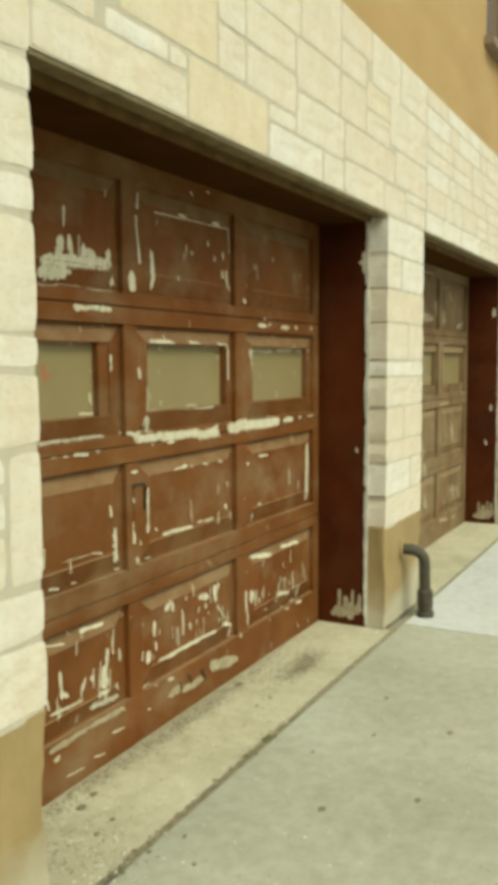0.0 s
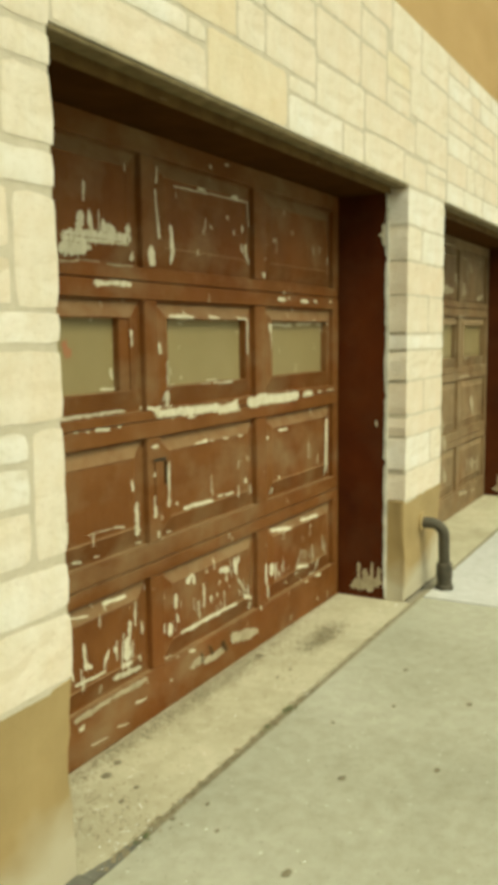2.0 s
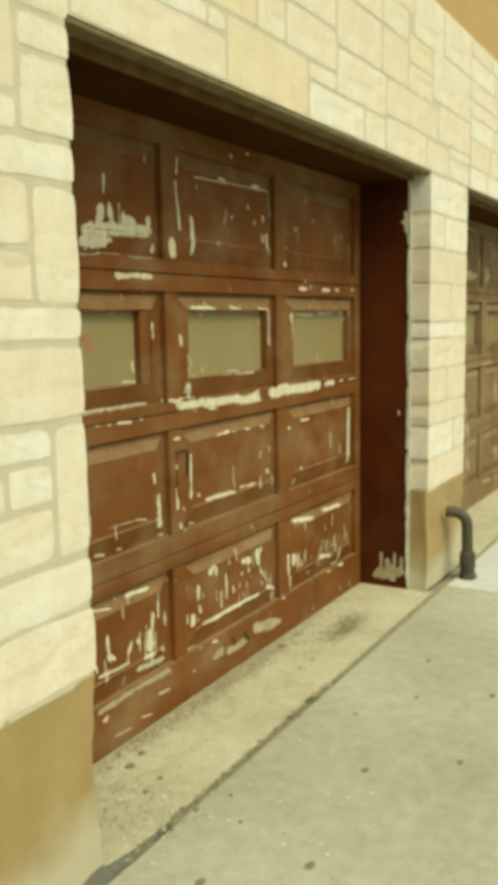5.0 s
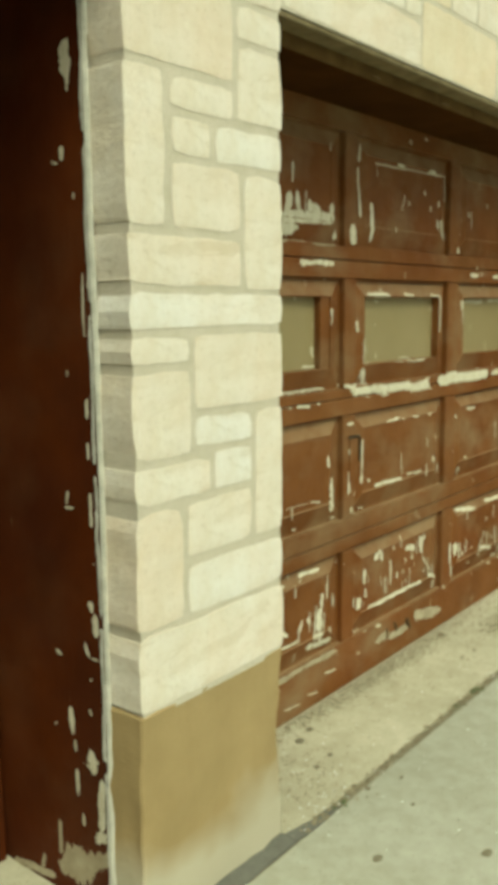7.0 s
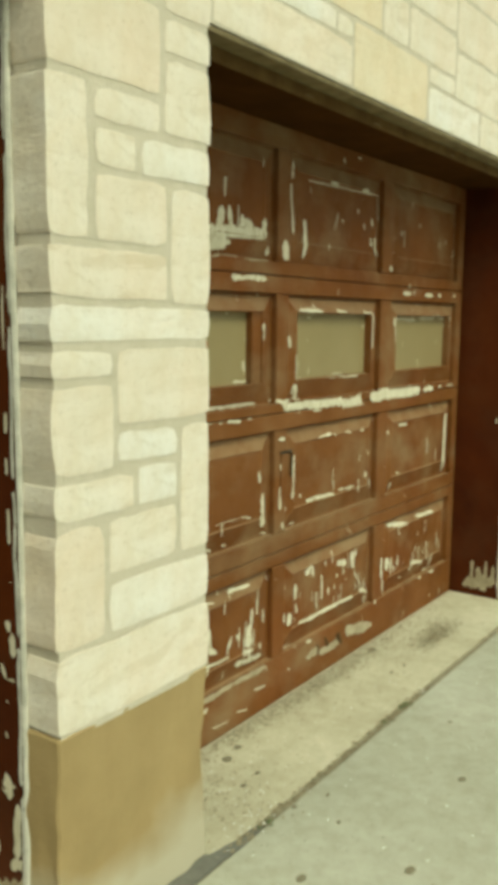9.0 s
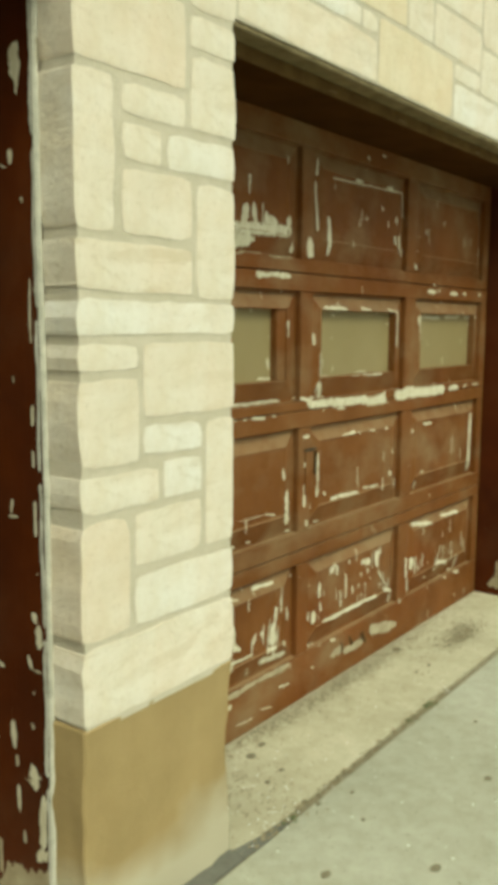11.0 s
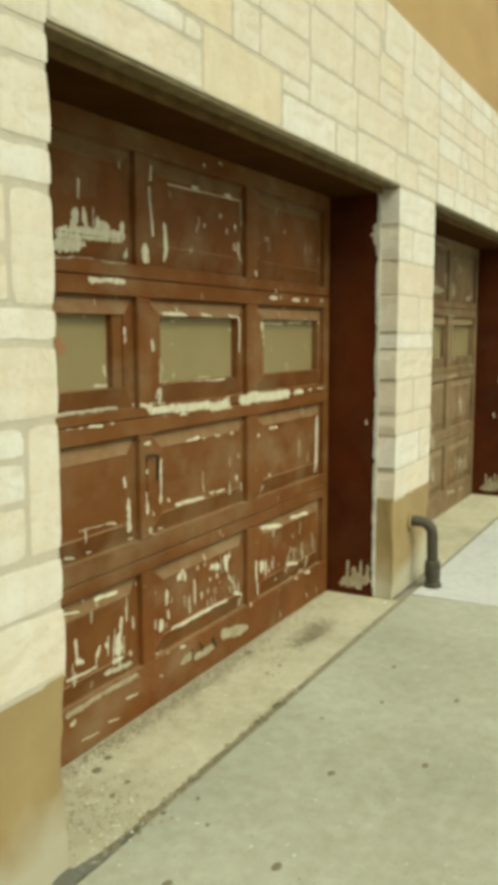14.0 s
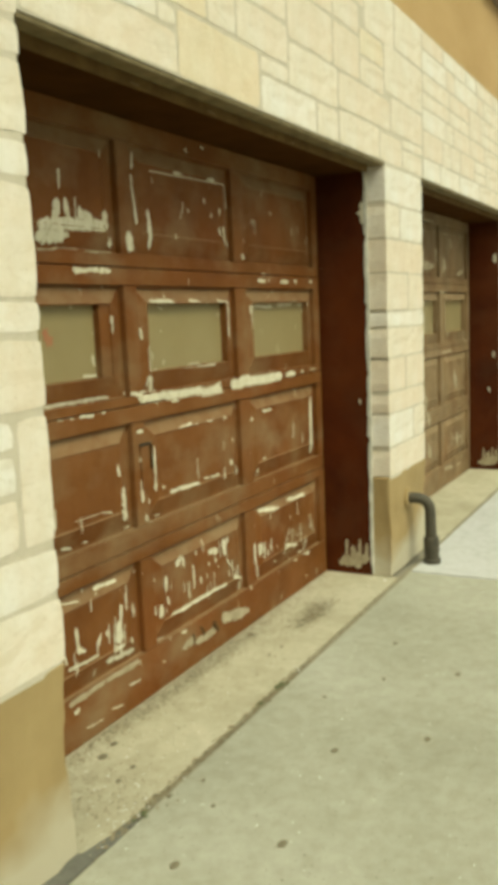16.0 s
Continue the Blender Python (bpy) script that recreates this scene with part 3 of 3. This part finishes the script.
RIGHT_JAMB_FLAKES = [(123, 1952, 119, 1838, 27), (154, 1896, 94, 1896, 39), (137, 1867, 95, 1858, 32), (156, 956, 154, 921, 12), (104, 1464, 98, 1335, 9), (114, 1292, 104, 1191, 9), (105, 1001, 104, 794, 9), (299, 57, 120, 99, 79), (246, 191, 246, 81, 20), (175, 197, 174, 88, 19), (214, 162, 210, 84, 32), (140, 184, 136, 91, 26), (109, 417, 107, 371, 9)]
LEFT_JAMB_FLAKES = [(163, 1977, 154, 1884, 34), (158, 1884, 157, 1870, 11), (183, 1766, 187, 1736, 17), (215, 1737, 195, 1728, 5), (148, 1669, 145, 1653, 7), (131, 1501, 129, 1367, 7), (191, 1296, 190, 1280, 9), (129, 1238, 132, 1192, 13), (129, 1140, 129, 1102, 9), (204, 1024, 210, 991, 12), (220, 985, 189, 986, 8), (131, 1033, 130, 951, 10), (274, 637, 252, 626, 13), (145, 779, 137, 754, 19), (133, 755, 127, 697, 25), (164, 677, 153, 644, 13), (147, 645, 122, 645, 8), (151, 597, 144, 589, 12), (227, 506, 224, 437, 19)]
LEFT_JAMB_FLAKES += [(291, 441, 280, 451, 6), (214, 425, 214, 397, 10), (212, 352, 212, 285, 15), (165, 420, 156, 357, 35), (157, 392, 131, 394, 14), (124, 357, 137, 210, 25), (105, 377, 97, 355, 10), (194, 246, 192, 215, 10), (299, 62, 110, 156, 109), (158, 188, 117, 218, 34), (286, 196, 290, 104, 16), (262, 145, 260, 101, 22), (353, 78, 360, 36, 17), (478, -47, 312, 36, 27), (116, 1483, 115, 1469, 7), (129, 870, 126, 865, 8), (191, 376, 187, 375, 5), (89, 1970, 87, 1916, 7), (159, 519, 154, 503, 10)]


def random_wear(seed, count):
    rng = random.Random(seed)
    out = []
    for _ in range(count):
        x, z = rng.uniform(250, 2480), rng.uniform(80, 2030)
        tall = rng.random() < 0.6
        dx, dz, w = (rng.uniform(-6, 6), rng.uniform(40, 130), rng.uniform(10, 34)) if tall else (rng.uniform(60, 260), 0, rng.uniform(10, 30))
        out.append((x, z, x + dx, z + dz, w))
    return out


main_door = garage_door(0.0, DOOR_PAINT, "peeling red-brown wooden sectional garage door with three panes", FLAKES, 1)
right_wear = [(a, b, c, d, min(w, 75)) for a, b, c, d, w in RIGHT_FLAKES] + random_wear(5, 26)
garage_door(OPENINGS[2][0], FADED_PAINT, "faded, badly peeled brown wooden sectional garage door", right_wear, 2, bare=GREY_BARE)
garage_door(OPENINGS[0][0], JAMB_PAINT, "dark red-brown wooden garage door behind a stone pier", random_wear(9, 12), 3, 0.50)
pane_face = lambda u, v: (u, PANE_DEEP - 0.002, v)
# a small reddish patch laid just in front of the first pane
flake("smudge", main_door, pane_face, 0.478, 1.39, 0.498, 1.33, 0.075, 4.4, RED_SPOT, "faint red spot on the olive pane")
scar = lambda u, v: (u, door_depth(u, v) - 0.0040, v)
for n, (a, b, c, d, w) in enumerate(GREY_FLAKES):
    flake("bare_patch", main_door, scar, a / 1000, b / 1000, c / 1000, d / 1000, w / 1000, 51 + n * 3.7, GREY_BARE)
gouge = lambda u, v: (u, door_depth(u, v) - 0.0048, v)
for n, (a, b, c, d, w) in enumerate(ROT_MARKS):
    flake("rot_gouge", main_door, gouge, a / 1000, b / 1000, c / 1000, d / 1000, w / 1000, 77 + n * 2.9, ROT, "dark rotten gouge in the bottom rail")


# ---------------------------------------------------------------- wooden door frames
JAMB_IN, HEAD_Z = 0.005, 2.096


def door_frame(x0, x1, name, worn_right, seed, back=0.42):
    frame_ob = new(name)
    frame_ob.location = (x0, RECESS, 0)
    tagged(frame_ob, "dark red painted wooden door frame, worn bare at foot", "door frame", kind="structure")
    put = lambda ob: local(ob, frame_ob)
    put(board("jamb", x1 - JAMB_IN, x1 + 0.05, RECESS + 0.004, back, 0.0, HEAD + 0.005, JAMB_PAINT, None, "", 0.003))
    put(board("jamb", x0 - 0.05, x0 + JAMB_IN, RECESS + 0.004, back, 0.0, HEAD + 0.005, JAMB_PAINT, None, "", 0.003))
    put(board("head", x0 - 0.01, x1 + 0.01, RECESS + 0.001, 0.44, HEAD_Z, HEAD + 0.012, HEAD_SHADE, None, "dark brown head board, shade put into its colour", 0.004))
    put(board("stop", x0 + JAMB_IN, x1 - JAMB_IN, RECESS - 0.014, RECESS + 0.001, HEAD_Z - 0.006, HEAD + 0.008, GREY_WOOD, None, "weathered grey-brown head trim", 0.003))
    put(board("lintel_angle", x0 + 0.002, x1 - 0.002, 0.006, 0.07, HEAD - 0.014, HEAD + 0.0005, STEEL, None, "rusty steel lintel angle", 0.002))
    put(board("caulk", x1 - JAMB_IN - 0.004, x1 + 0.004, RECESS - 0.005, RECESS + 0.006, 0.012, HEAD - 0.016, CAULK, None, "cracked pale caulk bead", 0.003, 0.004))
    seal = lambda u, v: (x1 - JAMB_IN - 0.0046, u, v)
    for n in range(6):
        z = 0.06 + n * 0.345
        strip = flake("caulk", None, seal, RECESS + 0.008, z, RECESS + 0.007, z + 0.32, 0.012, seed + n * 5.3, CAULK)
        if strip:
            put(strip)
    trim = lambda u, v: (u, RECESS - 0.0154, v)
    for n, (u, w) in enumerate(((0.57, 0.05), (1.02, 0.06), (1.70, 0.04))):
        put(flake("bare_patch", None, trim, x0 + u, HEAD_Z + 0.002, x0 + u + w, HEAD_Z + 0.002, 0.006, seed + n * 3.1, FADED_PAINT))
    lift = [0.001]
    side = lambda u, v: (x1 - JAMB_IN - lift[0], u, v)
    for n, (ya, za, yb, zb, w) in enumerate(worn_right):
        lift[0] = 0.001 + 0.0003 * (n % 9)
        ob = flake("bare_patch", None, side, ya / 1000, max(za, 6) / 1000, yb / 1000, max(zb, 6) / 1000, w / 1000, seed + n * 2.7, GREY_BARE if za + zb < 400 and w > 14 else PRIMER)
        if ob:
            put(ob)
    return frame_ob


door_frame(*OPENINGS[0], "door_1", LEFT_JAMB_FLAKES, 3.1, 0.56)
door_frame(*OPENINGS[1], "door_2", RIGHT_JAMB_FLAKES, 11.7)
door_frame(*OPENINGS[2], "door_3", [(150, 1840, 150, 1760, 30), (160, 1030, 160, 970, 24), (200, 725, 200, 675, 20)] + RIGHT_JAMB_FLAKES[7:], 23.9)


# ---------------------------------------------------------------- standpipe on the plinth
def tube(bm, points, radii, sides=16):
    """A round tube along the points; its rings are carried along without twisting."""
    rings, across = [], None
    for n, (p, r) in enumerate(zip(points, radii)):
        way = (Vector(points[min(len(points) - 1, n + 1)]) - Vector(points[max(0, n - 1)])).normalized()
        across = (across or Vector((1, 0.1, 0.05)))
        across = (across - way * across.dot(way)).normalized()
        other = way.cross(across)
        turn = [2 * math.pi * k / sides for k in range(sides)]
        rings.append([bm.verts.new(Vector(p) + r * (across * math.cos(t) + other * math.sin(t))) for t in turn])
    for l, m in zip(rings, rings[1:]):
        for k in range(sides):
            bm.faces.new((l[k], l[(k + 1) % sides], m[(k + 1) % sides], m[k]))
    bm.faces.new(rings[0][::-1])
    bm.faces.new(rings[-1])


PX, PY, PZ = 2.94, -0.118, 0.375
pipe = new("standpipe")
pipe.location = (PX, PY, 0)
tagged(pipe, "weathered black iron pipe bent out of the plinth", "pipe")
pts = [(PX - 0.035, 0.015, PZ), (PX - 0.03, -0.03, PZ)]
for n in range(9):
    a = n / 8 * math.pi / 2
    pts.append((PX - 0.03 + 0.03 * math.sin(a), -0.05 + (PY + 0.05) * math.sin(a), PZ - 0.075 + 0.075 * math.cos(a)))
pts += [(PX + 0.006, PY, 0.22), (PX + 0.02, PY, 0.10)]
bm = bmesh.new()
tube(bm, pts, [0.030] * len(pts))
local(part("bent_pipe", bm, IRON, None, "", True), pipe)
bm = bmesh.new()
tube(bm, [(PX + 0.027 - z * 0.08, PY, z) for z in (0.003, 0.022, 0.028, 0.06, 0.07, 0.135, 0.15, 0.152)],
     [0.050, 0.048, 0.041, 0.040, 0.044, 0.043, 0.039, 0.032], 20)
local(part("coupling", bm, IRON, None, "thick rusted coupling", True), pipe)
bm = bmesh.new()
tube(bm, [(PX - 0.035, -0.001, PZ), (PX - 0.035, -0.012, PZ), (PX - 0.035, -0.014, PZ)], [0.056, 0.056, 0.042], 20)
local(part("wall_collar", bm, PLINTH, None, "tan painted wall collar"), pipe)


# ---------------------------------------------------------------- small things on the ground
def gum(x, y, r, seed):
    bm = bmesh.new()
    ring, n = [], 14
    for lift, s in ((0.0, 1.0), (0.0022, 0.8)):
        ring.append([bm.verts.new((r * s * math.cos(6.2832 * k / n) * (1 + 0.3 * noise.noise((seed, k * 0.7, 0.2))),
                                   r * s * 0.7 * math.sin(6.2832 * k / n) * (1 + 0.3 * noise.noise((k * 0.7, seed, 0.9))), lift)) for k in range(n)])
    for k in range(n):
        bm.faces.new((ring[0][k], ring[0][(k + 1) % n], ring[1][(k + 1) % n], ring[1][k]))
    bm.faces.new(ring[1])
    ob = part("gum_spot", bm, GUM)
    ob.location = (x, y, 0.0025 if y > -0.041 else 0.0006)
    return tagged(ob, "small dark trodden gum spot on concrete", "gum spot", "gum spots on the concrete")


SPOTS = [(0.53, 0.277, 0.017), (0.444, 0.259, 0.021), (0.429, 0.128, 0.012), (0.341, 0.121, 0.012), (0.333, -0.07, 0.011), (0.451, -0.117, 0.009),
         (0.341, -0.216, 0.009), (0.78, -0.417, 0.018), (0.968, -0.668, 0.017), (0.255, -0.478, 0.019), (0.06, -0.262, 0.018), (1.735, -0.308, 0.014),
         (1.517, -0.63, 0.016), (1.37, -0.382, 0.011), (1.599, 0.313, 0.022), (1.517, 0.123, 0.010), (1.419, 0.134, 0.009), (1.136, -0.233, 0.010)]
for n, (x, y, r) in enumerate(SPOTS):
    gum(x, y, r, n * 3.3)


def litter(name, spots, material, label, category, size, seed):
    """Many small curled chips, scattered about the given spots (x, y, spread x, spread y, count)."""
    rng = random.Random(seed)
    verts, faces = [], []
    for x, y, sx, sy, count in spots:
        for _ in range(count):
            px, py = x + rng.gauss(0, sx), min(y + rng.gauss(0, sy), 0.352)
            if -0.06 < py < 0.0 and (px < 0.02 or px > 2.6):
                continue
            r, a = size * rng.uniform(0.35, 1.3), rng.uniform(0, 6.28)
            base = len(verts)
            z = 0.004
            for k in range(5):
                b = a + k * 1.2566
                s = r * rng.uniform(0.5, 1.0)
                verts.append((px + s * math.cos(b), py + 0.7 * s * math.sin(b), z + rng.uniform(0, 0.35) * r))
            verts.append((px, py, z + 0.4 * r))
            faces += [(base + k, base + (k + 1) % 5, base + 5) for k in range(5)]
    me = bpy.data.meshes.new(name)
    me.from_pydata(verts, [], faces)
    me.materials.append(material)
    return tagged(new(name, me), label, category, kind="stuff")


litter("dirt_crumbs", [(0.25, 0.12, 0.10, 0.09, 260), (0.9, 0.335, 0.6, 0.035, 800), (1.9, 0.34, 0.5, 0.03, 500), (1.93, 0.15, 0.10, 0.03, 420), (1.85, 0.20, 0.16, 0.04, 260), (2.1, 0.21, 0.08, 0.02, 120), (1.2, 0.2, 0.7, 0.12, 200), (1.3, 0.315, 0.3, 0.03, 900), (0.6, 0.33, 0.2, 0.02, 300), (1.95, 0.155, 0.09, 0.022, 400)],
       LEAF, "dark crumbs and dry leaf bits by the door", "litter", 0.006, 4)
litter("paint_flakes", [(1.0, 0.15, 0.7, 0.12, 90), (0.9, -0.35, 0.6, 0.22, 50), (0.25, 0.05, 0.12, 0.08, 50), (2.5, 0.05, 0.05, 0.02, 12)], FLAKE, "pale fallen paint flakes on the concrete", "litter", 0.005, 8)
litter("joint_crumbs", [(0.3, -0.045, 0.2, 0.008, 160), (0.75, -0.045, 0.25, 0.008, 200), (1.15, -0.045, 0.12, 0.01, 160), (1.9, -0.045, 0.5, 0.007, 160)], LEAF, "dirt crumbs and weeds in the slab joint", "litter", 0.009, 12)
litter("weeds", [(1.16, -0.045, 0.02, 0.008, 50), (0.98, -0.045, 0.02, 0.006, 14), (0.22, -0.046, 0.03, 0.006, 10)], WEED, "tiny green weeds in the slab joint", "weeds", 0.010, 15)
for x, y, a in ((1.321, -0.046, 20), (0.208, -0.045, 40), (0.263, -0.044, 15), (2.56, 0.02, -20)):
    ob = board("wrapper_scrap", -0.011, 0.011, -0.004, 0.004, 0, 0.003, FLAKE, None, "", 0.001, 0.001)
    ob.matrix_basis = pose(x, y, 0.003, 0, 0, a)
    tagged(ob, "tiny shiny white scrap in the slab joint", "scrap", "white scraps on the ground")

# ---------------------------------------------------------------- wall stones, last
PIER_STONES = [(-0.523, 1.925, -0.182, 2.115), (-0.170, 2.024, 0.0, 2.10), (-0.170, 1.845, 0.0, 2.012), (-0.523, 1.595, -0.408, 1.915), (-0.392, 1.842, -0.182, 1.912),
               (-0.392, 1.748, -0.262, 1.828), (-0.250, 1.75, 0.0, 1.83), (-0.392, 1.595, -0.158, 1.737), (-0.146, 1.467, 0.0, 1.737), (-0.523, 1.475, -0.158, 1.582)]
PIER_STONES += [(-0.523, 1.307, -0.342, 1.367), (-0.330, 1.198, 0.0, 1.369), (-0.523, 1.103, -0.342, 1.294), (-0.330, 1.110, -0.126, 1.184),
                (-0.114, 0.86, 0.0, 1.184), (-0.523, 1.006, -0.275, 1.09), (-0.264, 1.006, -0.126, 1.098), (-0.523, 0.728, -0.375, 0.993), (-0.363, 0.862, -0.126, 0.993),
                (-0.363, 0.728, 0.0, 0.848), (-0.523, 0.540, 0.0, 0.716), (-0.523, 2.128, -0.18, 2.33), (-0.168, 2.113, 0.0, 2.26)]
for n, r in enumerate(PIER_STONES):
    stone(r[0] + (0.003 if r[0] > -0.5 else 0), r[1] + 0.003, r[2] - (0.003 if r[2] < -0.01 else 0), r[3] - 0.003, WHITE_STONE if n in (6, 13, 16, 19) else None, RECESS)
stone(-0.523, 1.385, 0.0, 1.458, WHITE_STONE, RECESS)
LINTEL = [(0.010, 2.137, 0.705, 2.258), (1.785, 2.137, 2.012, 2.258), (2.026, 2.137, 2.55, 2.276), (1.27, 2.272, 1.505, 2.326), (0.010, 2.272, 0.25, 2.45),
          (1.10, 2.342, 1.505, 2.48), (0.905, 2.342, 1.088, 2.48), (1.517, 2.272, 2.012, 2.434), (2.026, 2.290, 2.72, 2.434), (0.905, 2.495, 1.088, 2.632), (1.10, 2.495, 1.50, 2.632),
          (1.514, 2.448, 1.965, 2.632), (1.978, 2.448, 2.29, 2.632), (2.303, 2.448, 2.63, 2.56), (2.562, 2.137, 2.90, 2.268), (2.912, 2.137, 3.26, 2.232), (2.912, 2.246, 3.28, 2.284)]
LINTEL_HIGH = [(0.010, 2.464, 0.345, 2.62), (0.010, 2.634, 0.55, 2.922), (0.563, 2.634, 0.89, 2.76), (0.563, 2.774, 1.09, 2.922), (0.905, 2.646, 1.09, 2.76), (1.103, 2.646, 1.55, 2.922),
               (1.563, 2.646, 1.97, 2.922), (1.983, 2.646, 2.29, 2.77), (1.983, 2.784, 2.36, 2.922), (2.373, 2.696, 2.80, 2.922), (2.813, 2.712, 3.285, 2.922), (2.733, 2.298, 3.28, 2.46), (2.643, 2.474, 3.285, 2.698)]
for r in LINTEL + LINTEL_HIGH:
    stone(*r)
for r in ((1.27, 2.137, 1.772, 2.258), (0.30, 2.272, 0.60, 2.326)):
    stone(*r, WHITE_STONE)
for r in ((0.715, 2.137, 1.258, 2.326), (0.36, 2.342, 0.892, 2.62), (2.303, 2.573, 2.63, 2.684)):
    stone(*r, OCHRE_STONE)
stone(0.61, 2.272, 0.703, 2.326)


def ashlar(x0, x1, z0, z1, seed, depth=0.05):
    """Fills a stretch of wall with random coursed stones."""
    rng = random.Random(seed)
    z = z0
    while z < z1 - 0.03:
        h = min(rng.choice((0.085, 0.12, 0.15, 0.19)), z1 - z)
        if z1 - z - h < 0.06:
            h = z1 - z
        x = x0
        while x < x1 - 0.02:
            w = min(rng.uniform(0.18, 0.62), x1 - x)
            if x1 - x - w < 0.12:
                w = x1 - x
            if h > 0.14 and w > 0.3 and rng.random() < 0.3:
                stone(x, z, x + w - 0.012, z + h * 0.45 - 0.012, None, depth)
                stone(x, z + h * 0.45, x + w - 0.012, z + h - 0.012, None, depth)
            else:
                stone(x, z, x + w - 0.012, z + h - 0.012, rng.choice((None, None, None, WHITE_STONE)), depth)
            x += w
        z += h


COURSES = ((0.541, 0.70, 0.0), (0.70, 0.875, 0.42), (0.875, 0.985, 0.0), (0.985, 1.165, 0.30), (1.165, 1.32, 0.0), (1.32, 1.405, 0.0), (1.405, 1.60, 0.36), (1.60, 1.77, 0.0),
           (1.77, 1.945, 0.24), (1.945, 2.128, 0.0))
for n, (z0, z1, cut) in enumerate(COURSES):
    for a, b in (((0.0, cut), (cut, PIER_R)) if cut else ((0.0, PIER_R),)):
        stone(OPEN_W + a + 0.002, z0, OPEN_W + b - (0.012 if b < PIER_R else 0.002), z1 - 0.012, WHITE_STONE if (n + (a > 0)) % 4 == 1 else None, RECESS)
ashlar(3.298, 8.0, HEAD + 0.002, BAND, 21)
ashlar(-0.523, 0.0, 2.345, BAND, 6)
ashlar(-4.5, -0.53, HEAD + 0.002, BAND, 8)
ashlar(OPENINGS[2][1], OPENINGS[2][1] + 1.5, PLINTH_TOP + 0.004, HEAD, 12, RECESS)
